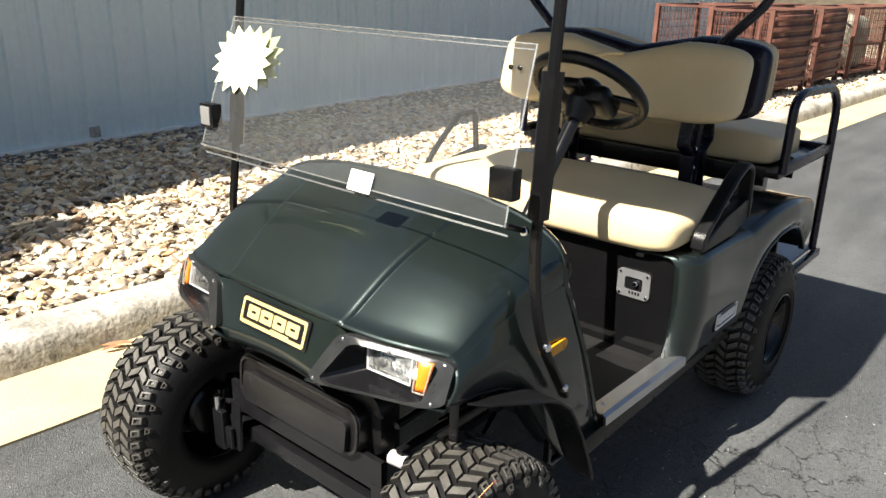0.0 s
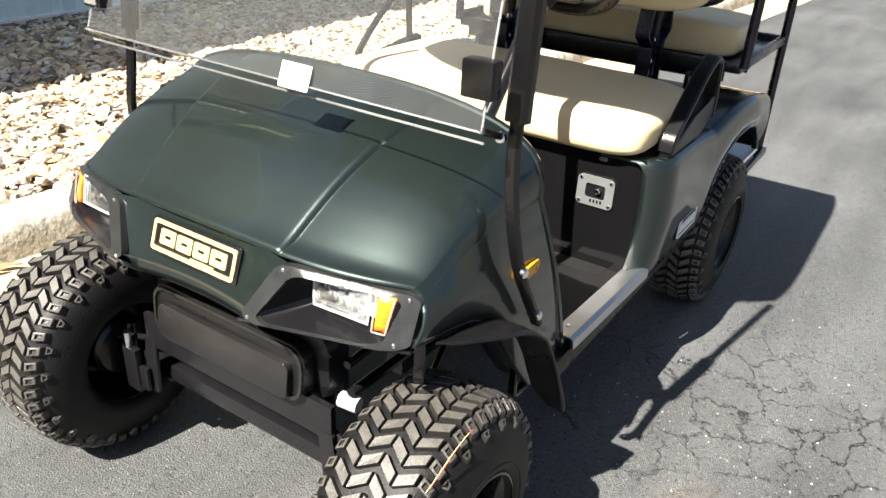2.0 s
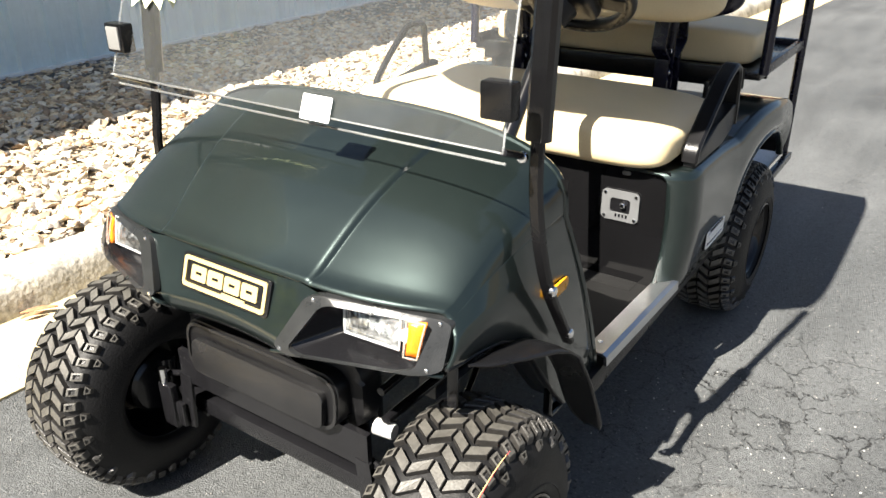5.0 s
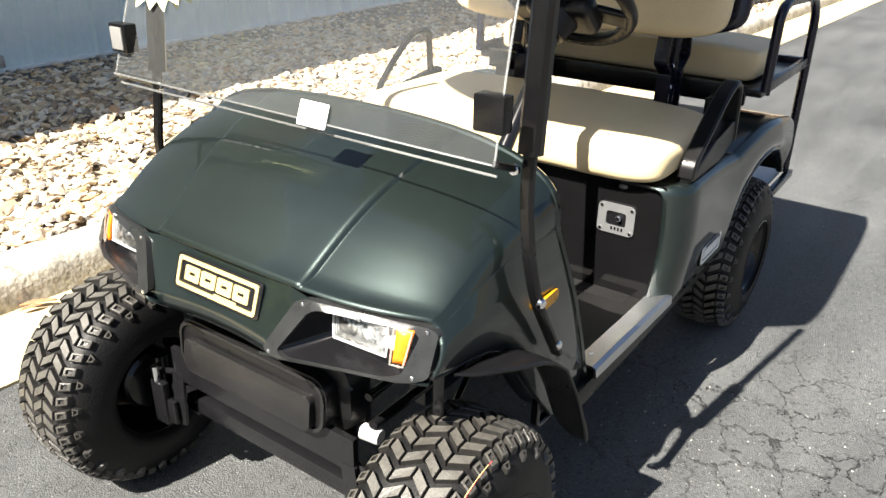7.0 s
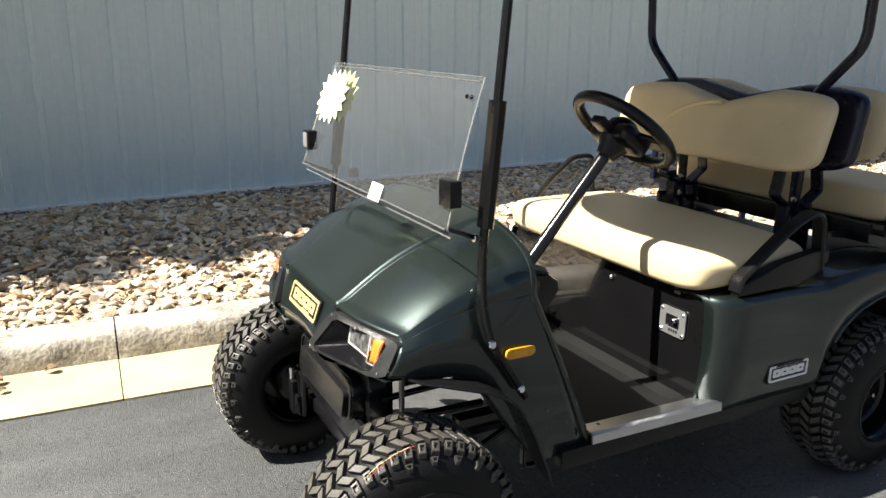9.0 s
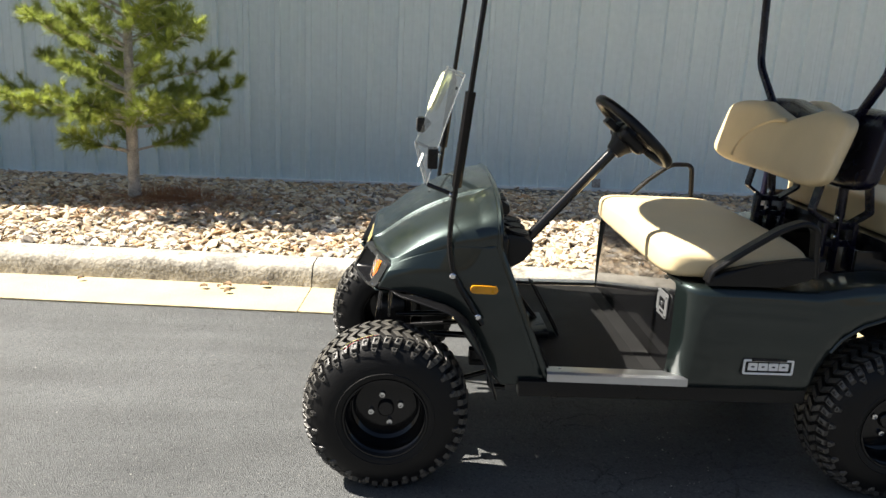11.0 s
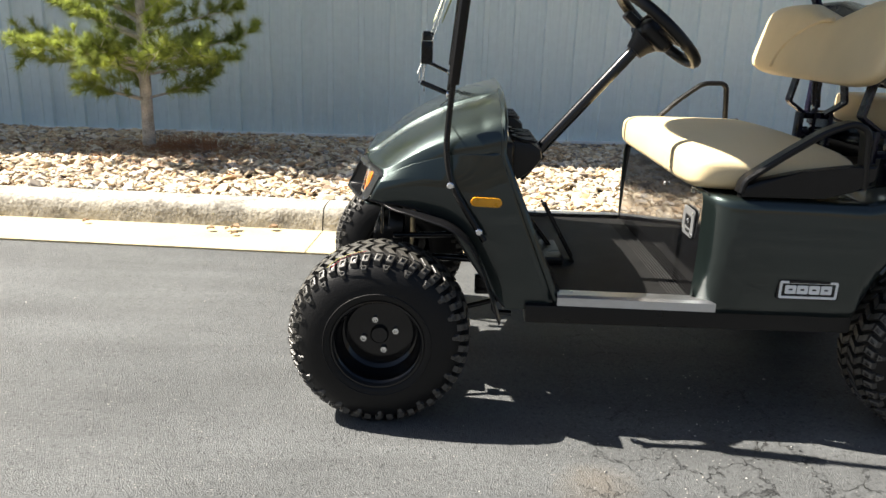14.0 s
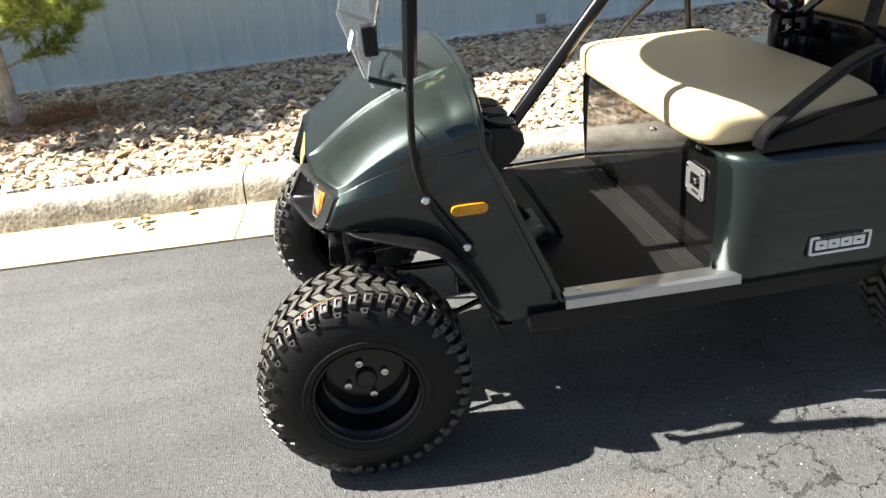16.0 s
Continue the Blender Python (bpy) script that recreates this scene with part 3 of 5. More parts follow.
def cowl_raw(s, v):
    """s: -1 left lower edge, 0 middle, 1 right lower edge; v: 0 front edge, 1 rear rim."""
    side, s = (-1 if s < 0 else 1), abs(s)
    k = v * (len(ARCH) - 1)
    i = min(int(k), len(ARCH) - 2)
    ax, az = (lerp(ARCH[i][j], ARCH[i + 1][j], k - i) for j in (0, 1))
    ay = lerp(0.487, 0.520, v)
    tx = lerp(-0.074, 0.350, v)
    tz = smooth_table(TOP, tx)
    lx, ly, lz = lerp(0.002, 0.352, v), lerp(0.468, 0.506, v ** 0.7), lerp(0.757, 0.835, v) + 0.10 * v * (1 - v)
    if s <= 0.6:
        a = s / 0.6 * math.pi / 2
        yy = math.sin(a) ** 0.80
        x = lerp(tx, lx, yy ** 4)
        z = lz + (tz - lz) * max(0, math.cos(a)) ** 0.62
        y = ly * yy
        # raised middle panel with a crease down each side
        w = (abs(y) - lerp(0.205, 0.275, v)) / 0.0017
        z -= 0.011 / (1 + math.exp(-max(-30, min(30, w)))) * min(1, 6 * (1 - v)) * min(1, 8 * v + 0.3)
        return Vector((x, side * y, z))
    t = (s - 0.6) / 0.4
    bow = 0.012 * math.sin(math.pi * t)
    return Vector((lerp(lx, ax, t), side * (lerp(ly, ay, t) + bow), lerp(lz, az, t)))


def cowl_point(s, v):
    """The cowl with its shoulder rounded between 0.50 and 0.74."""
    side, q = (-1 if s < 0 else 1), abs(s)
    if q <= 0.50 or q >= 0.74:
        return cowl_raw(s, v)
    # even steps along the three guide points
    a, c, b = cowl_raw(side * 0.50, v), cowl_raw(side * 0.60, v), cowl_raw(side * 0.74, v)
    t = (q - 0.50) / 0.24
    k = max(0.0, 1 - v / 0.55) ** 0.5 if v < 0.55 else 0.0
    return cowl_raw(s, v).lerp((1 - t) ** 2 * a + 2 * t * (1 - t) * c + t * t * b, k)


cowl = part("front_cowl", surf(lambda u, v: cowl_point(2 * u - 1, v), 840, 36), PAINT, cart, "glossy dark green metallic front cowl", 60)
thick(cowl, 0.006, 1)
part("cowl_rim", sweep([cowl_point(k / 30 - 1, 1.0) for k in range(61)], circle(0.011, 8)), PAINT, cart)
for v in (0.66, 0.705, 0.74):
    part("cowl_groove", sweep([cowl_point(k / 40, v) + Vector((0, 0, 0.0005)) for k in range(-22, 23)], circle(0.0028, 6)), SATIN, cart)
for sd in SIDES:
    part("hood_seam", sweep([cowl_point(sd * lerp(0.60, 0.66, k / 16), 0.02 + 0.45 * k / 16) + Vector((0, sd * 0.0004, 0)) for k in range(17)], circle(0.0018, 6)), SATIN, cart)
    # flared lip and inner liner of the wheel arch
    pts = [cowl_point(sd * 1.0, k / 24) for k in range(22)]
    part("arch_edge", sweep([p + Vector((0, sd * 0.002, -0.001)) for p in pts], rect(0.012, 0.007, 0.002)), PLASTIC, cart)

    def liner(u, v, pts=pts, sd=sd):
        p = pts[round(u * (len(pts) - 1))]
        return p + Vector((0, -sd * 0.07 * v, 0.01))
    thick(part("arch_liner", surf(liner, len(pts) - 1, 3), PLASTIC, cart), 0.004)
    # splash flare: a point at the front, broad over the wheel, bent down behind it
    way = [(0.004, 0.672, 0.505, 0.510), (0.035, 0.664, 0.505, 0.535), (0.075, 0.660, 0.503, 0.556), (0.13, 0.648, 0.503, 0.577), (0.187, 0.634, 0.506, 0.592), (0.224, 0.617, 0.510, 0.602),
           (0.262, 0.585, 0.518, 0.606), (0.285, 0.545, 0.528, 0.610), (0.306, 0.50, 0.535, 0.616), (0.323, 0.455, 0.539, 0.621), (0.340, 0.41, 0.544, 0.626), (0.352, 0.373, 0.558, 0.629), (0.360, 0.350, 0.585, 0.624)]

    def flare(u, v, sd=sd, way=way):
        k = u * (len(way) - 1)
        i = min(int(k), len(way) - 2)
        x, z, y0, y1 = (lerp(way[i][j], way[i + 1][j], k - i) for j in range(4))
        return Vector((x + 0.012 * max(0, u - 0.55) * (1 - v), sd * lerp(y0, y1, v), z + 0.004 * math.sin(math.pi * v)))
    thick(part("splash_flare", surf(flare, 30, 8), PLASTIC, cart, "black plastic splash flare", 60), 0.005)
    part("flare_stay", box(-0.004, 0.004, sd * 0.476 - 0.010, sd * 0.476 + 0.010, 0.575, 0.672, 0.002), SATIN, cart)


def nose_point(u, v):
    a = 2 * u - 1
    w = lerp(0.252, 0.180, min(v, 1)) if v < 0.8 else lerp(0.194, 0.185, (v - 0.8) / 0.2)
    if v < 0.8:
        t = v / 0.8
        x, z = lerp(-0.060, -0.104, t) - 0.020 * a * a, lerp(0.783 - 0.010 * a * a, 0.668, t)
    else:
        t = (v - 0.8) / 0.2
        x, z = -0.104 + 0.09 * t * t - 0.020 * a * a, lerp(0.668, 0.600, math.sin(t * math.pi / 2))
    return Vector((x, a * w, z))


part("nose_panel", surf(nose_point, 24, 20), PAINT, cart, "dark green panel between the headlamps", 60)
thick(cart.children[-1], 0.006, 1)


def emblem(parent, w, h, at, field, lines, name, label, small=False):
    """A framed maker's plate: border and four plain blocks."""
    plate = part(name, prism(round_rect(w, h, h * 0.10), 0.006, 0.0015), field, parent, label, m=at)
    o, i = round_rect(w * 0.94, h * 0.86, h * 0.10), round_rect(w * 0.94 - h * 0.22, h * 0.64, h * 0.06)
    part("border", ring(o, i, 0.003), lines, plate, m=pose(0, -0.006, 0))
    bw = w * 0.175
    for k in range(4):
        x = (k - 1.5) * bw * 1.10
        part("block", ring(round_rect(bw, h * 0.42, h * 0.05), round_rect(bw * 0.40, h * 0.09, h * 0.02), 0.0025), lines, plate, m=pose(x, -0.006, 0.01 * h))
    if small:
        part("bar", prism(round_rect(w * 0.66, h * 0.10, h * 0.02), 0.002), field, plate, m=pose(0, -0.0085, h * 0.395))
    else:
        part("bar", prism(round_rect(w * 0.26, h * 0.05, h * 0.01), 0.002), lines, plate, m=pose(w * 0.12, -0.006, -h * 0.29))
    return plate


# nose emblem faces forward (-x): shape's x runs along -y
NOSE = Matrix.Translation((-0.086, 0.0, 0.727)) @ Matrix(((0, 1, 0, 0), (-1, 0, 0, 0), (0, 0, 1, 0), (0, 0, 0, 1))) @ pose(0, 0, 0, -19, 0, 0)
emblem(cart, 0.250, 0.074, NOSE, SATIN, GOLD, "nose_emblem", "black nose plate with gold frame")


def bilinear(a, b, c, d, s, t):
    return (a.lerp(b, s)).lerp(d.lerp(c, s), t)


for sd in SIDES:
    A, B = Vector((-0.082, sd * 0.226, 0.777)), Vector((-0.002, sd * 0.482, 0.762))
    C, D = Vector((-0.048, sd * 0.487, 0.672)), Vector((-0.138, sd * 0.165, 0.662))

    def bz(s, t):
        p = bilinear(A, B, C, D, s, t)
        p.x -= 0.020 * math.sin(math.pi * min(1, max(0, s)))
        return p
    outer, inner = [], []
    rr = round_rect(1.0, 1.0, 0.16, 6)
    for x, z in rr:
        s, t = 0.5 + x, 0.5 - z
        outer.append((s, t))
        hs = lerp(0.15, 0.10, t) + s * 0.755
        ht = 0.085 + 0.872 * t
        inner.append((hs, ht))
    bm = bmesh.new()
    rows = []
    for poly, dx in ((outer, 0.012), (outer, -0.004), (inner, -0.006), (inner, 0.006)):
        rows.append([bm.verts.new(bz(s, t) + Vector((dx, 0, 0))) for s, t in poly])
    # bowl behind the opening
    bowl = bmesh.new()
    rim_in = [bowl.verts.new(bz(s, t) + Vector((0.004, 0, 0))) for s, t in inner]
    deep = ([bowl.verts.new(bz(lerp(s, 0.62, 0.30), lerp(t, 0.45, 0.25)) + Vector((0.085, 0, 0.0))) for s, t in inner])
    n = len(rr)
    for k in range(3):
        for i in range(n):
            bm.faces.new((rows[k][i], rows[k][(i + 1) % n], rows[k + 1][(i + 1) % n], rows[k + 1][i]))
    for i in range(n):
        bowl.faces.new((rim_in[i], rim_in[(i + 1) % n], deep[(i + 1) % n], deep[i]))
    bowl.faces.new(deep)
    bezel = part("headlamp_bezel", bm, BEZEL, cart, "dark grey headlamp surround", 30)
    # same plastic as the bezel; the darker colour paints in the bowl's shade
    part("lamp_bowl", bowl, SATIN, bezel, "lamp bowl, darkened to paint in its shade", 50)
    # reflector, lens and amber indicator
    LQ = [Vector((-0.048, sd * 0.276, 0.755)), Vector((-0.044, sd * 0.402, 0.763)), Vector((-0.056, sd * 0.404, 0.702)), Vector((-0.060, sd * 0.284, 0.700))]

    def patch(q, dx, bulge):
        return surf(lambda u, v: bilinear(q[0], q[1], q[2], q[3], u, v) + Vector((dx - bulge * math.sin(math.pi * u) * math.sin(math.pi * v), 0, 0)), 10, 6)
    thick(part("reflector", patch(LQ, 0.022, -0.016), REFLECTOR, bezel, "silver reflector"), 0.002)
    flute = surf(lambda u, v: bilinear(LQ[0], LQ[1], LQ[2], LQ[3], u, v) + Vector((-0.002 - 0.006 * math.sin(math.pi * u) * math.sin(math.pi * v) - 0.0002 * abs(math.sin(9 * math.pi * u)), 0, 0)), 72, 6)
    bulb = bmesh.new()
    bmesh.ops.create_uvsphere(bulb, u_segments=16, v_segments=10, radius=0.009, matrix=Matrix.Translation((-0.042, sd * 0.362, 0.732)) @ Matrix.Diagonal((1.3, 1, 1, 1)))
    part("bulb", bulb, CHROME, bezel, "small lamp bulb")
    lens = thick(part("lens", flute, LENS, bezel, "clear headlamp lens"), 0.003)
    lens.visible_shadow = False

    def edge_ring(q, dx):
        return [q[i].lerp(q[(i + 1) % 4], k / 4) + Vector((dx, 0, 0)) for i in range(4) for k in range(4)]
    part("lens_rim", sweep(edge_ring(LQ, -0.003), circle(0.0024, 8), closed=True), RIM_CLEAR, bezel, "bright clear rim of the lens").visible_shadow = False
    # facets pressed into the reflector
    for k in range(5):
        a, b = bilinear(*LQ, 0.10 + 0.11 * k, 0.30 + 0.05 * k), bilinear(*LQ, 0.16 + 0.14 * k, 0.82)
        part("facet", sweep([a + Vector((0.012, 0, 0)), b + Vector((0.010, 0, 0))], rect(0.003, 0.008, 0.001)), REFLECTOR if k % 2 else CHROME, bezel)
    part("beam_shield", sweep([bilinear(*LQ, 0.20, 0.42) + Vector((0.008, 0, 0)), bilinear(*LQ, 0.72, 0.40) + Vector((0.008, 0, 0))], rect(0.004, 0.010, 0.0015)), SATIN, bezel)
    AQ = [Vector((-0.038, sd * 0.416, 0.759)), Vector((-0.026, sd * 0.447, 0.757)), Vector((-0.046, sd * 0.441, 0.694)), Vector((-0.056, sd * 0.420, 0.698))]
    thick(part("indicator", patch(AQ, -0.006, 0.006), AMBER, bezel, "orange indicator lens"), 0.014)
    part("indicator_rim", sweep(edge_ring(AQ, -0.013), circle(0.0020, 8), closed=True), AMBER_RIM, bezel, "clear edge of the indicator").visible_shadow = False
    for s, t in ((0.07, 0.10), (0.93, 0.10), (0.92, 0.90), (0.06, 0.93), (0.5, 0.06)):
        p = bz(s, t)
        part("screw", moved(disc(0.0045, 0.003, 10, 0.001), Matrix.Translation(p + Vector((-0.003, 0, 0))) @ pose(0, 0, 0, 0, 0, -90)), CHROME, bezel)
    # underside between the lamp surround and the wheel arch
    def belly(u, v, sd=sd):
        p = bilinear(D, C, Vector((0.05, sd * 0.44, 0.645)), Vector((-0.03, sd * 0.15, 0.575)), u, v)
        return p
    thick(part("nose_underside", surf(belly, 8, 5), PAINT, cart), 0.005)

# bumper pad, cross plate and front running gear
FWD = Matrix(((0, 1, 0, 0), (-1, 0, 0, 0), (0, 0, 1, 0), (0, 0, 0, 1)))
pad = part("bumper_pad", moved(prism(round_rect(0.455, 0.125, 0.040, 7), 0.05, 0.006), Matrix.Translation((0.012, 0.0, 0.490)) @ FWD @ pose(0, 0, 0, -4)), PLASTIC, cart, "black moulded bumper pad")
part("pad_face", moved(prism(round_rect(0.394, 0.080, 0.016, 6), 0.022, 0.004), Matrix.Translation((-0.034, 0.0, 0.474)) @ FWD @ pose(0, 0, 0, -7)), PAD, pad, "raised face with a sharp upper edge")
part("pad_bead", moved(ring(round_rect(0.450, 0.121, 0.038, 7), round_rect(0.436, 0.107, 0.033, 7), 0.006), Matrix.Translation((-0.0375, 0.0, 0.490)) @ FWD @ pose(0, 0, 0, -4)), PAD, pad)
part("bumper_back", moved(prism(round_rect(0.52, 0.180, 0.055, 7), 0.05, 0.022), Matrix.Translation((0.050, 0.0, 0.497)) @ FWD), PLASTIC, cart, "black moulded nose insert")
part("cross_plate", moved(prism([(-0.29, 0.0), (0.29, 0.0), (0.29, -0.115), (0.24, -0.102), (-0.24, -0.102), (-0.29, -0.115)], 0.014, 0.003), Matrix.Translation((-0.016, 0, 0.442)) @ FWD @ Matrix.Diagonal((1, 1, 0.80, 1))), SATIN, cart, "black steel front cross plate")
for sd in SIDES:
    part("end_plate", moved(prism([(-0.020, -0.06), (0.020, -0.06), (0.030, -0.17), (0.052, -0.23), (-0.006, -0.215), (-0.016, -0.10)], 0.008, 0.002), Matrix.Translation((-0.024, sd * 0.275, 0.435)) @ FWD @ Matrix.Diagonal((-sd, 1, 1, 1))), SATIN, cart)
    part("spindle_arm", box(-0.048, -0.036, min(sd * 0.285, sd * 0.335), max(sd * 0.285, sd * 0.335), 0.225, 0.290, 0.003), SATIN, cart)
    part("tie_rod", tube([(-0.01, sd * 0.28, 0.365), (-0.03, sd * 0.40, 0.335)], 0.008, 0, 8), SATIN, cart)
part("front_bulkhead", box(0.055, 0.075, -0.25, 0.25, 0.40, 0.72, 0.004), PLASTIC, cart)
for sd in SIDES:
    part("frame_rail", box(0.30, 1.45, sd * 0.20 - 0.025, sd * 0.20 + 0.025, 0.30, 0.36, 0.005), SATIN, cart)
    part("lower_arm", box(0.0, 0.05, sd * 0.26, sd * 0.43, 0.235, 0.275, 0.006), SATIN, cart)
    part("spindle_bracket", box(-0.055, -0.035, sd * 0.335 - 0.024, sd * 0.335 + 0.024, 0.215, 0.335, 0.004), SATIN, cart, "black spindle bracket")
    part("tie_stud", tube([(-0.045, sd * 0.345, 0.335), (-0.045, sd * 0.345, 0.375)], 0.010, 0), CHROME, cart)
    part("kingpin", tube([(0.0, sd * 0.40, 0.17), (0.0, sd * 0.39, 0.37)], 0.022, 0), SATIN, cart)
    part("spring_bar", tube([(0.02, sd * 0.30, 0.455), (0.33, sd * 0.30, 0.449)], 0.0115, 0, 10), SATIN, cart)
    part("spring_bar", tube([(0.02, sd * 0.29, 0.520), (0.275, sd * 0.29, 0.531)], 0.0095, 0, 10), SATIN, cart)
    part("hook_bracket", sweep([(0.346, sd * 0.50, 0.470), (0.346, sd * 0.50, 0.352), (0.354, sd * 0.50, 0.343), (0.402, sd * 0.50, 0.340)], rect(0.012, 0.020, 0.003), 0.008, up=(0, 1, 0)), SATIN, cart, "bent black hook bracket")
    part("trailing_link", tube([(0.05, sd * 0.36, 0.24), (0.48, sd * 0.24, 0.32)], 0.009, 0), SATIN, cart)
    part("shock_absorber", tube([(0.04, sd * 0.215, 0.30), (0.06, sd * 0.20, 0.60)], 0.018, 0), SATIN, cart)
part("axle_beam", box(0.0, 0.04, -0.40, 0.40, 0.245, 0.29, 0.006), SATIN, cart)
part("shock_eye", moved(lathe([(0, 0), (0.0175, 0), (0.0175, -0.040), (0.0155, -0.044), (0, -0.044)], 20), Matrix.Translation((0.022, -0.272, 0.428)) @ pose(0, 0, 0, 0, 0, 6)), BARE, cart, "bare metal shock bushing")


# ---- wheels ----
def tyre_r(y):
    """Radius of the tyre's carcass at y across its width (half width 0.135)."""
    a = min(1, abs(y) / 0.140)
    return 0.150 + 0.116 * (1 - a ** 4.2) ** 0.5


def tread_mesh():
    """Chevron bars, hollow shoulder knobs and small edge knobs round the tyre."""
    bm = bmesh.new()
    N = 46

    def block(pts, h, hollow=False):
        c = (sum(p[0] for p in pts) / len(pts), sum(p[1] for p in pts) / len(pts))

        def at(a, y, shrink, up):
            a, y = lerp(a, c[0], shrink), lerp(y, c[1], shrink)
            r = tyre_r(y) + up
            return bm.verts.new((r * math.cos(a), y * (1.03 if up > 0 else 1), r * math.sin(a)))
        rows = [[at(a, y, 0, -0.006) for a, y in pts], [at(a, y, 0.07, h - 0.0015) for a, y in pts], [at(a, y, 0.13, h) for a, y in pts]]
        if hollow:
            rows += [[at(a, y, 0.50, h) for a, y in pts], [at(a, y, 0.58, h - 0.006) for a, y in pts]]
        m = len(pts)
        for lo, hi in zip(rows, rows[1:]):
            for i in range(m):
                f = bm.faces.new((lo[i], lo[(i + 1) % m], hi[(i + 1) % m], hi[i]))
                if hollow and lo is rows[2]:
                    f.material_index = 1
        f = bm.faces.new(rows[-1])
        f.material_index = 0 if hollow else 1
    st = 2 * math.pi / N
    for k in range(N):
        o = k * st
        for sg in SIDES:
            block([(o, sg * 0.0012), (o + st * 0.62, sg * 0.0012), (o + st * 1.27, sg * 0.0390), (o + st * 0.65, sg * 0.0390)], 0.013)
            block([(o + st * 0.67, sg * 0.0415), (o + st * 1.29, sg * 0.0415), (o + st * 0.70, sg * 0.0795), (o + st * 0.08, sg * 0.0795)], 0.013)
            block([(o + st * 0.12, sg * 0.085), (o + st * 0.72, sg * 0.083), (o + st * 0.95, sg * 0.109), (o + st * 0.36, sg * 0.111)], 0.013, True)
            if k % 2 == 0:
                block([(o + st * 0.45, sg * 0.114), (o + st * 1.15, sg * 0.113), (o + st * 0.98, sg * 0.1225), (o + st * 0.62, sg * 0.1225)], 0.008, True)
    me = bpy.data.meshes.new("tread")
    bmesh.ops.recalc_face_normals(bm, faces=bm.faces)
    bm.to_mesh(me)
    bm.free()
    me.materials.append(TREAD)
    me.materials.append(TREAD_TOP)
    return me


def wheel(x, y, sd, turn):
    """sd: the side the dish faces."""
    rim_profile = [(0.136, 0.120), (0.130, 0.118), (0.122, 0.10), (0.112, 0.02), (0.108, -0.030), (0.060, -0.036), (0.0, -0.036)]
    outer = [(0.134, -0.136), (0.139, -0.135), (0.140, -0.124), (0.129, -0.116), (0.120, -0.098), (0.114, -0.04), (0.108, -0.036), (0.102, -0.030), (0.060, -0.034), (0.045, -0.030), (0.0, -0.030)]
    rim = lathe(outer, 48)
    back = lathe(rim_profile, 48)
    m = pose(x, y, 0.272, 0, turn, 0 if sd < 0 else 180) @ Matrix.Diagonal((1, 0.91, 1, 1))
    w = part("wheel", rim, RIM, cart, "gloss black steel rim with off-road tyre", 40, m)
    part("rim_barrel", back, RIM, w)
    prof = [(0.128, -0.112), (0.138, -0.130), (0.146, -0.138)] + [(tyre_r(q), q) for q in np.linspace(-0.1395, 0.1395, 41)] + [(0.146, 0.138), (0.138, 0.130), (0.128, 0.112)]
    tyre = part("tyre", lathe(prof, 64), RUBBER, w, "black knobbly off-road tyre", 60)
    part("bead_ring", lathe([(0.158, -0.1375), (0.161, -0.1415), (0.165, -0.1375)], 48), RUBBER, w)
    tr = new("tread", TREAD_MESH)
    tr.parent = w
    part("brake_drum", lathe([(0.0, 0.075), (0.070, 0.075), (0.080, 0.066), (0.080, -0.025), (0.0, -0.025)], 32), SATIN, w)
    part("hub", moved(disc(0.028, 0.020, 24, 0.004), pose(0, -0.031, 0)), SATIN, w)
    for k in range(4):
        a = radians(15 + 90 * k)
        nut = moved(join(lathe([(0.0055, -0.006), (0.010, 0.0), (0.010, -0.009), (0.0055, -0.010), (0.0055, -0.004)], 6), disc(0.0045, 0.006, 8, 0.001)),
                    pose(0.0508 * math.cos(a), -0.040, 0.0508 * math.sin(a)))
        part("lug_nut", nut, CHROME, w, "bright lug nut")


TREAD_MESH = tread_mesh()
wheel(0.0, -0.503, -1, 0)
wheel(0.0, 0.503, 1, 40)
wheel(1.740, -0.500, -1, 31)
wheel(1.740, 0.500, 1, 5)
part("rear_axle", tube([(1.740, -0.42, 0.2655), (1.740, 0.42, 0.2655)], 0.04, 0), SATIN, cart)
part("drive_housing", moved(box(1.60, 1.85, -0.14, 0.14, 0.22, 0.46, 0.04, 3), Matrix()), SATIN, cart)

# ---- floor, rocker, pedals ----
part("floor_mat", box(0.43, 0.965, -0.50, 0.50, 0.385, 0.408, 0.004), MAT_FLOOR, cart, "black ribbed rubber floor mat")
for k in range(6):
    part("mat_rib", box(0.892 + 0.010 * k, 0.896 + 0.010 * k, -0.47, 0.47, 0.407, 0.4105, 0.001, 1), MAT_FLOOR, cart)
thick(part("toe_board", surf(lambda u, v: Vector((lerp(0.56, 0.375, v) - 0.03 * math.sin(math.pi * v), lerp(-0.515, 0.515, u), lerp(0.40, 0.80, v))), 8, 8), PLASTIC, cart), 0.006)
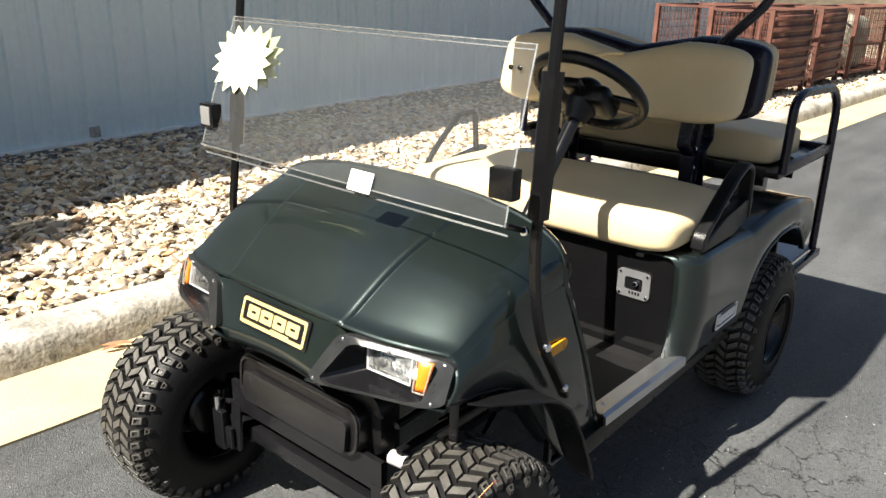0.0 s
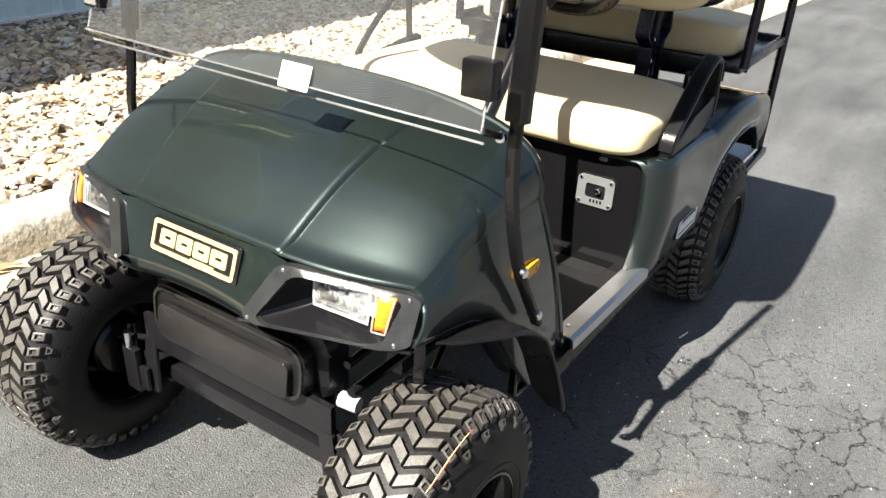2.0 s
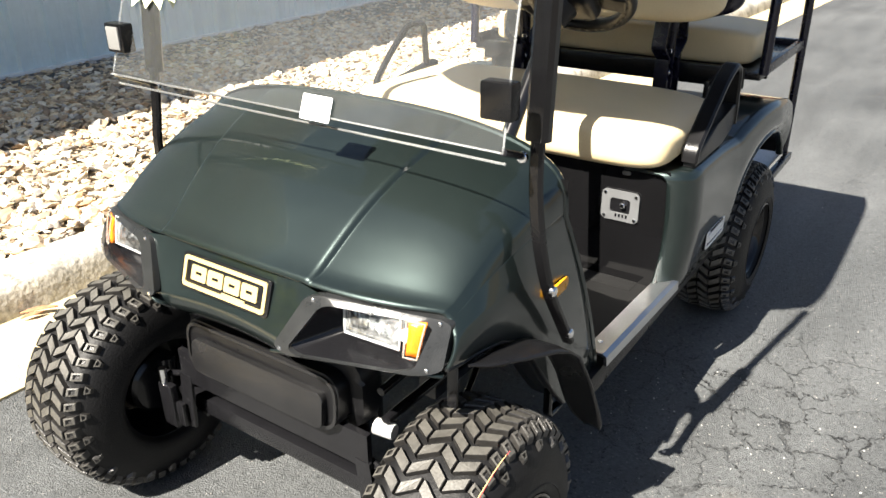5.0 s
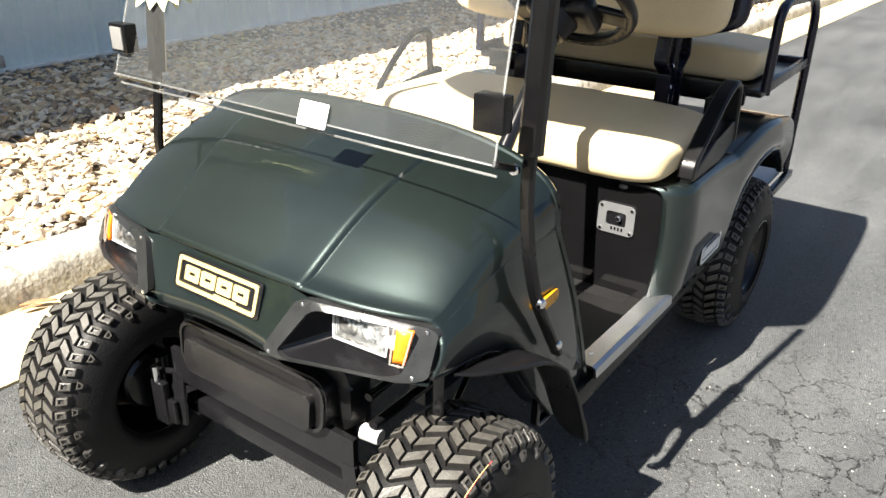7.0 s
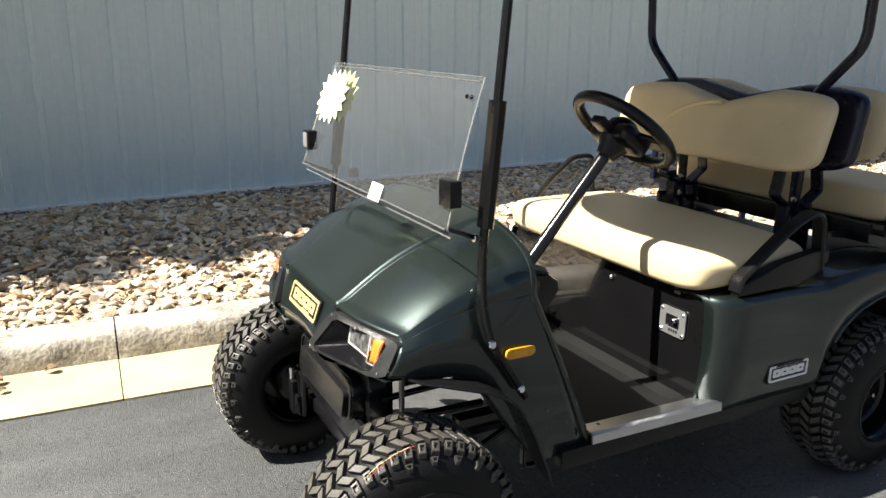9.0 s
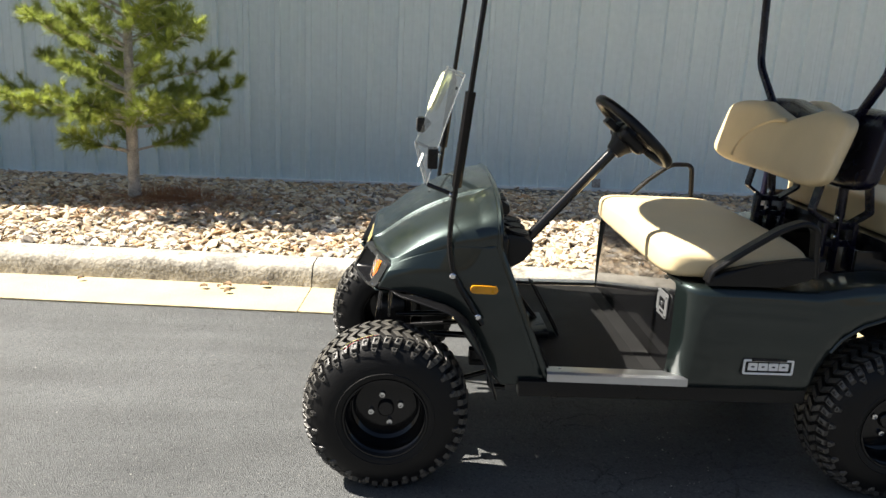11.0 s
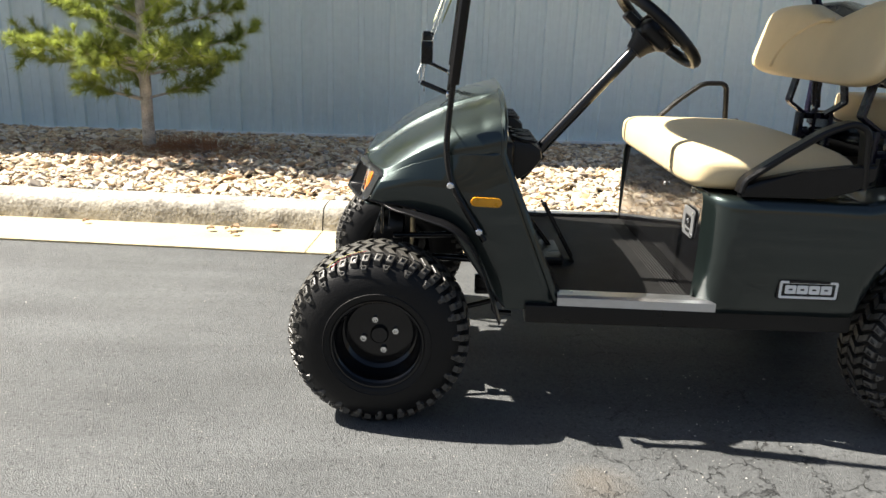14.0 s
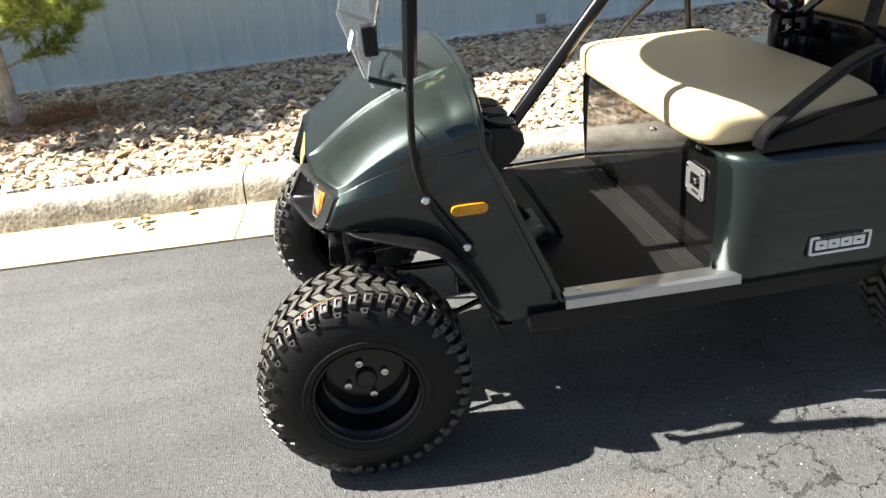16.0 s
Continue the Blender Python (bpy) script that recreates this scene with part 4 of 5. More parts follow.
for sd in SIDES:
    part("rocker", box(0.44, 1.43, sd * 0.50, sd * 0.548, 0.328, 0.386, 0.008), PLASTIC, cart, "black rocker panel")
    prof = [(0, 0), (0.045, 0.0), (0.056, -0.006), (0.058, -0.031), (0.052, -0.031), (0.049, -0.008), (0.0, -0.006)]

    def sill(u, v, sd=sd):
        a, b = prof[round(v * 6) % 7]
        x = lerp(0.534, 1.006, u)
        return Vector((x, sd * (0.500 + a + 0.012 * u), 0.422 + b))
    sl = part("sill_plate", surf(sill, 6, 6), ALU, cart, "scuffed aluminium sill plate", 25)
    for x in (0.58, 0.965):
        part("screw", moved(disc(0.006, 0.003, 12, 0.001), Matrix.Translation((x, sd * 0.52, 0.423)) @ pose(0, 0, 0, -90, 0, 0)), CHROME, sl)
for y, w, x, z, ln, lean in ((-0.145, 0.075, 0.640, 0.412, 0.235, -30), (-0.02, 0.060, 0.585, 0.410, 0.150, -38)):
    p = part("pedal", box(-0.005, 0.005, -w / 2, w / 2, 0.0, ln, 0.003), PLASTIC, cart, "black foot pedal", m=pose(x, y, z, 0, lean, 0))
    part("tread_pad", box(0.004, 0.010, -w / 2 + 0.005, w / 2 - 0.005, 0.02, ln - 0.01, 0.002), MAT_FLOOR, p)
part("pedal_box", box(0.50, 0.60, -0.20, 0.03, 0.405, 0.435, 0.008), PLASTIC, cart)

# ---- dash and steering ----
part("dash", box(0.335, 0.385, -0.50, 0.50, 0.77, 0.87, 0.02, 3), PLASTIC, cart, "black moulded dash")
for sd in SIDES:
    wedge = [(0.345, 0.845), (0.385, 0.868), (0.440, 0.862), (0.468, 0.842), (0.472, 0.815), (0.445, 0.778), (0.400, 0.748), (0.352, 0.738)]
    pod = part("dash_pod", moved(prism(wedge, 0.30, 0.014), pose(0, sd * 0.31 + 0.15, 0)), PLASTIC, cart, "black dash pod with cup holes", 25)
    for k in range(3):
        yk = sd * 0.31 - 0.095 + 0.095 * k
        part("cup_rim", sweep([(0.420 + 0.036 * math.cos(q), yk + 0.040 * math.sin(q), 0.867 - 0.20 * 0.036 * math.cos(q)) for q in (2 * math.pi * w / 28 for w in range(28))], circle(0.005, 8), closed=True), PLASTIC, pod)
        # flat black disc painted as the shade inside the hole
        part("cup_hole", moved(disc(0.034, 0.001, 20, 0.0005), pose(0.420, yk, 0.8685, -90, 0, 0)), RUBBER, pod)
part("dash_face", surf(lambda u, v: Vector((lerp(0.345, 0.375, v), lerp(-0.515, 0.515, u), lerp(0.93, 0.72, v) - 0.02 * abs(2 * u - 1) ** 3)), 10, 5), PLASTIC, cart)
thick(cart.children[-1], 0.006)
COL0, COL1 = Vector((0.452, -0.258, 0.775)), Vector((0.760, -0.258, 1.135))
part("steering_column", tube([COL0, COL1], 0.0185, 0, 16), COLUMN, cart, "gloss black steering column")
part("column_boot", tube([COL0 - (COL1 - COL0) * 0.12, COL0 + (COL1 - COL0) * 0.10], 0.032, 0, 16), PLASTIC, cart)
AX = (COL1 - COL0).normalized()
SW = Matrix.Translation((0.822, -0.258, 1.203)) @ AX.to_track_quat("Z", "Y").to_matrix().to_4x4()
sw = part("steering_wheel", sweep([(0.158 * math.cos(2 * math.pi * k / 48), 0.158 * math.sin(2 * math.pi * k / 48), 0) for k in range(48)], circle(0.0172, 12), closed=True), PLASTIC, cart, "black steering wheel with finger grips", m=SW)
for k in range(40):
    a = 2 * math.pi * k / 40
    part("grip", moved(box(-0.004, 0.004, -0.011, 0.011, -0.016, 0.004, 0.003, 1), pose(0, 0, 0, 0, 0, math.degrees(a)) @ pose(0.156, 0, -0.002, 0, 0, 0)), PLASTIC, sw)
part("hub_cover", moved(lathe([(0, -0.03), (0.03, -0.028), (0.050, -0.01), (0.056, 0.02), (0.05, 0.05), (0.036, 0.075), (0.028, 0.10), (0, 0.10)], 20), pose(0, 0, 0.0, -90, 0, 0) @ Matrix.Diagonal((1, 1, 1, 1))), PLASTIC, sw)
part("hub_body", box(-0.088, 0.088, -0.060, 0.050, -0.056, 0.004, 0.030, 5), PLASTIC, sw, "broad moulded wheel hub", 60)
for a in (-14, 194):
    part("spoke", moved(box(0.05, 0.156, -0.030, 0.026, -0.020, -0.002, 0.008, 3), pose(0, 0, 0, 0, 0, a)), PLASTIC, sw)
CLIP = SW.inverted() @ (Vector((0.822, -0.258, 1.203)) + 0.075 * Vector((-0.74, 0, 0.67)) - 0.035 * AX)
part("score_clip", box(CLIP.x - 0.026, CLIP.x + 0.026, CLIP.y - 0.026, CLIP.y + 0.026, CLIP.z - 0.016, CLIP.z + 0.010, 0.006), PLASTIC, sw, "black score card clip")

# ---- rear body and seat box ----
LOWER = [(0.945, 0.388), (1.35, 0.388), (1.412, 0.392), (1.425, 0.44), (1.452, 0.510), (1.496, 0.580), (1.556, 0.630), (1.632, 0.662), (1.718, 0.674), (1.797, 0.664), (1.852, 0.640), (1.902, 0.600), (1.932, 0.560), (1.944, 0.540)]


def rear_point(u, v, sd):
    """u along, v from the inner top edge out and down to the lower edge."""
    k = u * (len(LOWER) - 1)
    i = min(int(k), len(LOWER) - 2)
    x, zl = (lerp(LOWER[i][j], LOWER[i + 1][j], k - i) for j in (0, 1))
    r = 0.055
    d = min(1, max(0, (x - 0.945) / r))
    half = 0.520 + r * math.sqrt(1 - (1 - d) ** 2) + 0.035 * max(0, (x - 1.3)) / 0.4 * (1 if x < 1.7 else 1)
    half = min(half, 0.615)
    zt = 0.735 - 0.012 * (x - 0.95) + (0.045 * math.sin(min(1, max(0, (x - 1.40) / 0.60)) * math.pi))
    zt = max(zt, zl + 0.03)
    rf = 0.026
    if v < 0.25:
        return Vector((x, sd * lerp(0.40, half - rf, v / 0.25), zt))
    if v < 0.5:
        a = (v - 0.25) / 0.25 * math.pi / 2
        rz = min(rf, (zt - zl) * 0.8)
        return Vector((x, sd * (half - rf + rf * math.sin(a)), zt - rz + rz * math.cos(a)))
    t = (v - 0.5) / 0.5
    rz = min(rf, (zt - zl) * 0.8)
    return Vector((x, sd * (half + 0.012 * math.sin(math.pi * t) - 0.015 * t), lerp(zt - rz, zl, t)))


for sd in SIDES:
    bd = part("rear_body_side", surf(lambda u, v: rear_point(u, v, sd), 78, 24), PAINT, cart, "glossy dark green rear body side", 60)
    thick(bd, 0.006, 1 if sd > 0 else 1)
    lip = [rear_point(k / 60, 1.0, sd) for k in range(20, 61)]
    part("rear_arch_lip", sweep([p + Vector((0, sd * 0.004, 0)) for p in lip], rect(0.024, 0.012)), PAINT, cart)

    def rl(u, v, lip=lip, sd=sd):
        p = lip[round(u * (len(lip) - 1))]
        return p + Vector((0, -sd * 0.30 * v, 0.004))
    part("rear_arch_liner", surf(rl, len(lip) - 1, 2), PLASTIC, cart)
    # badge on the flank
    flip = pose(0, 0, 0) if sd < 0 else pose(0, 0, 0, 0, 0, 180)
    emblem(cart, 0.182, 0.062, Matrix.Translation((1.264, sd * 0.5775, 0.476)) @ flip, SATIN, WHITE, "side_badge", "white outlined side badge", True)
part("seat_box_front", surf(lambda u, v: Vector((0.945 + 0.012 * v, lerp(-0.524, 0.524, u), lerp(0.40, 0.745, v))), 10, 6), GLOSS, cart, "gloss black seat box front")
thick(cart.children[-1], 0.006)
part("rear_deck", box(1.35, 1.93, -0.52, 0.52, 0.70, 0.728, 0.006), PLASTIC, cart)
part("tail_panel", box(1.92, 1.94, -0.52, 0.52, 0.40, 0.72, 0.006), PLASTIC, cart)
# key switch plate
KEYM = Matrix.Translation((0.9500, -0.398, 0.627)) @ Matrix(((0, 1, 0, 0), (-1, 0, 0, 0), (0, 0, 1, 0), (0, 0, 0, 1)))
key = part("key_plate", moved(ring(round_rect(0.108, 0.088, 0.014), round_rect(0.058, 0.042, 0.008), 0.004), KEYM), PLATE, cart, "bright metal key switch plate")
part("recess", moved(prism(round_rect(0.062, 0.046, 0.008), 0.001), KEYM @ pose(0, 0.001, 0)), SATIN, key)
part("key_switch", moved(disc(0.008, 0.012, 16, 0.002), KEYM @ pose(0.008, 0, 0.004)), CHROME, key)
for k in range(4):
    part("mark", moved(prism(round_rect(0.005, 0.009, 0.001), 0.0012), KEYM @ pose(-0.010 + 0.010 * k, -0.004, -0.028)), SATIN, key)
for a, b in ((-0.044, 0.034), (0.044, 0.034), (0.044, -0.034), (-0.044, -0.034)):
    part("screw", moved(disc(0.005, 0.003, 10, 0.001), KEYM @ pose(a, -0.004, b)), CHROME, key)
part("catch", moved(prism(round_rect(0.022, 0.010, 0.003), 0.006, 0.001), KEYM @ pose(0.01, 0, 0.098)), ALU, cart)
part("rivet", moved(disc(0.007, 0.004, 12, 0.001), KEYM @ pose(-0.30, 0.0, 0.06)), ALU, cart)


# ---- seats ----
def cushion(x0, x1, w, z0, z1, crown=0.012, nose_drop=0.0, edge=0.22):
    """A rounded bench cushion."""
    def at(u, v):
        a, b = 2 * math.pi * u, math.pi * (v - 0.5)
        ca, sa = math.cos(a), math.sin(a)
        e = edge
        px = math.copysign(abs(ca) ** e, ca)
        py = math.copysign(abs(sa) ** e, sa)
        cb = max(0, math.cos(b)) ** (0.35 if edge > 0.2 else 0.22)
        sb = math.copysign(abs(math.sin(b)) ** (0.52 if edge > 0.2 else 0.28), math.sin(b))
        x = (x0 + x1) / 2 + (x1 - x0) / 2 * px * cb
        y = w * py * cb
        z = (z0 + z1) / 2 + (z1 - z0) / 2 * sb + (crown * (1 - (y / w) ** 2) if sb > 0 else 0)
        f = min(1, max(0, (x - x0) / (x1 - x0)))
        if sb > 0:
            z += nose_drop * f
        return Vector((x, y, z))
    bm = surf(at, 96, 28, close_u=True)
    bmesh.ops.remove_doubles(bm, verts=bm.verts, dist=1e-4)
    return bm


seat = part("seat_cushion", cushion(0.902, 1.405, 0.518, 0.734, 0.862, edge=0.201), VINYL, cart, "cream vinyl bench cushion", 60)


def backrest(face, x, z, lean, w, h, d, notch):
    """A padded back with two lobes and a dip between them; face: -1 looks forward."""
    def at(u, v):
        a, b = 2 * math.pi * u, math.pi * (v - 0.5)
        ca, sa = math.cos(a), math.sin(a)
        py = math.copysign(abs(ca) ** 0.23, ca)
        pz = math.copysign(abs(sa) ** 0.30, sa)
        cb, sb = max(0, math.cos(b)) ** 0.40, math.copysign(abs(math.sin(b)) ** 0.7, math.sin(b))
        y = w * py * cb
        q = pz * cb
        zz = h * q
        if q > 0:
            zz -= q * notch * math.exp(-(abs(y) / 0.085) ** 2.2)
            zz -= q * 0.008 * max(0, (abs(y) / w - 0.55) / 0.45) ** 2
        else:
            zz += -q * 0.022 * max(0, (abs(y) / w - 0.5) / 0.5) ** 2
        xx = d * sb + face * 0.05 * (y / w) ** 2
        return Vector((x + xx + lean * (zz + h), y, z + h + zz))
    bm = surf(at, 144, 36, close_u=True)
    bmesh.ops.remove_doubles(bm, verts=bm.verts, dist=1e-4)
    return bm


part("backrest", backrest(-1, 1.455, 1.045, 0.30, 0.480, 0.130, 0.045, 0.056), VINYL, cart, "cream vinyl backrest with a dip at the middle", 60)
seam = []
for k in range(17):
    a = math.pi / 2 * k / 16
    y, z = -0.020 + 0.295 * math.sin(a), 1.078 + 0.172 * math.cos(a)
    seam.append((1.455 - 0.0435 - 0.05 * (y / 0.48) ** 2 + 0.30 * (z - 1.045), y, z))
part("backrest_seam", sweep(seam, circle(0.008, 8)), VINYL, cart, "raised cream welt")
part("back_shell", backrest(-1, 1.600, 1.040, 0.20, 0.498, 0.140, 0.050, 0.045), BLUE_BLACK, cart, "blue-black backrest shell", 60)
part("rear_backrest", backrest(1, 1.712, 1.055, 0.10, 0.455, 0.130, 0.036, 0.045), VINYL, cart, "cream vinyl rear-facing backrest", 60)
rear_seat = part("rear_seat_cushion", cushion(1.765, 2.09, 0.50, 0.866, 0.984, crown=0.008, edge=0.15), VINYL, cart, "cream vinyl rear cushion", 60)
part("rear_seat_base", box(1.70, 2.28, -0.548, 0.548, 0.842, 0.868, 0.006), SATIN, cart, "black rear seat frame")
for sd in SIDES:
    y = sd * 0.27
    br = part("back_bracket", box(1.590, 1.602, y - 0.020, y + 0.020, 0.72, 1.10, 0.003), BLUE_BLACK, cart, "bent blue-black backrest bracket")
    for q in SIDES:
        part("bracket_arm", sweep([(1.600 + q * 0.030, y, 0.900), (1.600 + q * 0.108, y, 0.952), (1.600 + q * 0.082, y, 1.085)], rect(0.011, 0.046, 0.002), 0.010, up=(0, 1, 0)), BLUE_BLACK, br)
        part("bracket_leg", box(1.600 + q * 0.056 - 0.009, 1.600 + q * 0.056 + 0.009, y - 0.023, y + 0.023, 0.74, 0.912, 0.003), BLUE_BLACK, br)
    for z in (0.835, 0.900):
        part("cross_tie", box(1.536, 1.664, y - 0.006, y + 0.006, z - 0.012, z + 0.012, 0.003), BLUE_BLACK, br)
    part("bolt", moved(disc(0.011, 0.008, 14, 0.002), pose(1.590, y - 0.005, 0.86, 0, 0, -90)), CHROME, cart)
    part("bolt", moved(disc(0.011, 0.008, 14, 0.002), pose(1.590, y - 0.005, 0.93, 0, 0, -90)), CHROME, cart)
    # hip restraint: bar and trough
    ys = sd * 0.545
    bar = ([(1.035, 0.755), (1.042, 0.790), (1.15, 0.868), (1.25, 0.935), (1.325, 0.963), (1.368, 0.945), (1.385, 0.78)] if sd < 0 else
           [(1.050, 0.755), (1.062, 0.830), (1.15, 0.915), (1.248, 0.990), (1.345, 0.992), (1.364, 0.78)])
    part("hip_bar", sweep([(x, ys, z) for x, z in bar], rect(0.019, 0.046 if sd < 0 else 0.024, 0.006), 0.03, up=(0, 1, 0)), PLASTIC, cart, "black hip restraint bar")
    part("hip_trough", moved(prism([(1.035, 0.742), (1.28, 0.744), (1.36, 0.768), (1.412, 0.805), (1.412, 0.848), (1.33, 0.840), (1.20, 0.822), (1.08, 0.792), (1.035, 0.770)], 0.034, 0.010), pose(0, ys + 0.015, 0)), PLASTIC, cart)
    # rear roof post
    part("rear_roof_post", sweep([(1.60, sd * 0.27, 0.93), (1.575, sd * 0.305, 1.28), (1.565, sd * 0.475, 1.45), (1.55, sd * 0.490, 1.87)], circle(0.0165, 12), 0.05, up=(1, 0, 0)), BLUE_BLACK, cart, "blue-black rear roof post")
    # grab rail of the rear seat
    yr = sd * 0.555
    part("grab_rail", tube([(1.705, yr, 0.865), (1.715, yr, 1.115), (1.80, yr, 1.140), (2.18, yr, 1.125), (2.275, yr, 1.05), (2.285, yr, 0.875), (2.31, yr, 0.43)], 0.0165, 0.07), BLUE_BLACK, cart, "bent black grab rail")
    part("rail_stay", box(1.705, 2.285, yr - 0.010, yr + 0.010, 0.860, 0.895, 0.004), BLUE_BLACK, cart)
    part("foot_rest_arm", box(1.95, 2.33, yr - 0.03, yr - 0.005, 0.405, 0.435, 0.004), BLUE_BLACK, cart)
step = part("foot_plate", box(2.0, 2.33, -0.55, 0.55, 0.430, 0.440, 0.002), STEP, cart, "diamond tread foot plate")
part("rear_skirt", box(2.03, 2.045, -0.50, 0.50, 0.78, 0.842, 0.003), SATIN, cart)
for sd in SIDES:
    part("well_side", box(1.60, 2.03, sd * 0.405 - 0.008, sd * 0.405 + 0.008, 0.725, 0.842, 0.003), SATIN, cart)
part("rear_seat_fascia", box(1.688, 1.702, -0.50, 0.50, 0.812, 0.880, 0.004), SATIN, cart)
part("rear_tie", box(2.29, 2.32, -0.55, 0.55, 0.855, 0.885, 0.004), BLUE_BLACK, cart)

# ---- roof and windscreen ----
part("roof", surf(lambda u, v: Vector((lerp(0.11 + 0.22 * abs(2 * v - 1) ** 2.4, 1.66, u), lerp(-0.545, 0.545, v) * (1 - 0.06 * (2 * u - 1) ** 6), 1.88 + 0.045 * (1 - abs(2 * v - 1) ** 4) * (1 - abs(2 * u - 1) ** 6))), 24, 20), PLASTIC, cart, "black moulded roof")
thick(cart.children[-1], 0.02)
for sd in SIDES:
    ys = sd * 0.500
    post = part("front_roof_post", sweep([(0.305, sd * 0.556, 0.585), (0.203, sd * 0.553, 0.745), (0.184, sd * 0.541, 0.84), (0.190, sd * 0.524, 0.95), (0.286, sd * 0.505, 1.88)], rect(0.017, 0.026, 0.005), 0.05, up=(0, 1, 0)), POST, cart, "black front roof post")
    part("post_sleeve", sweep([(0.199, sd * 0.522, 1.03), (0.229, sd * 0.516, 1.325)], rect(0.031, 0.044, 0.008), up=(0, 1, 0)), POST, post, "thick glossy black sleeve")
    for p in ((0.200, 0.748), (0.288, 0.613)):
        part("bolt", moved(disc(0.0105, 0.010, 16, 0.003), Matrix.Translation((p[0], sd * 0.562, p[1])) @ (pose(0, 0, 0) if sd < 0 else pose(0, 0, 0, 0, 0, 180))), CHROME, post, "domed chrome bolt")
    part("hinge_bolt", moved(disc(0.0105, 0.009, 16, 0.002), pose(0.188, ys, 1.0, 0, 0, -90)), CHROME, post)
    part("reflector", moved(prism(round_rect(0.092, 0.027, 0.0125), 0.006, 0.002), Matrix.Translation((0.308, sd * 0.524, 0.694)) @ (pose(0, 0, 0, 0, 2, 4) if sd < 0 else pose(0, 0, 0, 0, -2, 176))), YELLOW, cart, "amber side reflector")

W_TL, W_TR = Vector((0.202, 0.492, 1.382)), Vector((0.212, -0.486, 1.376))
W_BL, W_BR = Vector((0.073, 0.497, 1.047)), Vector((0.106, -0.506, 1.028))


def screen_point(u, v):
    """u from its right edge to its left, v from top to bottom."""
    return bilinear(W_TL, W_TR, W_BR, W_BL, u, v) + Vector((-0.006 * math.sin(math.pi * v), 0, 0))


screen = part("windscreen", surf(screen_point, 12, 10), CLEAR, cart, "clear acrylic fold-down windscreen", 60)
screen.visible_shadow = False
for v, r in ((0.0, 0.0019), (0.030, 0.0019), (0.990, 0.0024)):
    b = part("edge_tube", sweep([screen_point(k / 12, v) + Vector((-0.006, 0, 0)) for k in range(13)], circle(r, 10)), BEAD, screen, "clear edge bead")
    b.visible_shadow = False
part("lower_seal", sweep([screen_point(k / 12, 1.0) + Vector((0.010, 0, -0.020)) for k in range(13)], rect(0.004, 0.0045, 0.001)), BEAD, cart, "thin bright rail under the windscreen")
for k, y, x in ((0, 0.505, 0.0), (1, -0.468, 0.0)):
    p = screen_point(k, 0.755) + Vector((-0.010, 0.012 if k else -0.018, 0))
    c = part("edge_clip", box(-0.012, 0.020, -0.030, 0.030, -0.032, 0.032, 0.005, 2), POST, screen, "black rubber edge clip", m=Matrix.Translation(p))
    if k == 0:
        part("clip_face", box(-0.016, -0.010, -0.021, 0.021, -0.025, 0.025, 0.003), CLIP_FACE, c, "pale grey clip face")
    part("hinge_arm", tube([screen_point(k, 0.99), (0.19, (0.500 if k == 0 else -0.500), 1.0)], 0.007, 0, 8), SATIN, screen)
for u in (0.0, 1.0):
    part("edge_bead", sweep([screen_point(u, k / 10) for k in range(11)], circle(0.0022, 6)), BEAD, screen).visible_shadow = False
U = (W_BR - W_BL).normalized()
Vv = (W_TL - W_BL).normalized()
NN = U.cross(Vv).normalized()


def on_screen(u, v, lift):
    p = screen_point(u, v)
    m = Matrix((U, NN * -1, NN.cross(U) * 1)).transposed().to_4x4()
    return Matrix.Translation(p + Vector((-lift, 0, 0))) @ m


part("price_label", moved(prism(round_rect(0.072, 0.048, 0.003), 0.0008), on_screen(0.605, 0.950, 0.008)), PAPER, screen, "plain white paper label")
for u in (0.952, 0.974):
    part("rivet", moved(prism(round_rect(0.009, 0.010, 0.004), 0.004, 0.001), on_screen(u, 0.135, 0.004)), POST, screen, "small black rivet")
star = []
for k in range(32):
    a = 2 * math.pi * k / 32
    r = (1.03 if k % 2 == 0 else 0.77) * (1.0 + 0.10 * abs(math.sin(2 * a)))
    star.append((0.112 * r * math.cos(a), 0.088 * r * math.sin(a)))
part("price_star", moved(prism(star, 0.001), on_screen(0.095, 0.31, 0.008)), NEON, screen, "yellow-white starburst price card")
part("price_star", moved(prism(star, 0.001), on_screen(0.095, 0.31, -0.026)), LIME, screen, "lime starburst set behind the first")


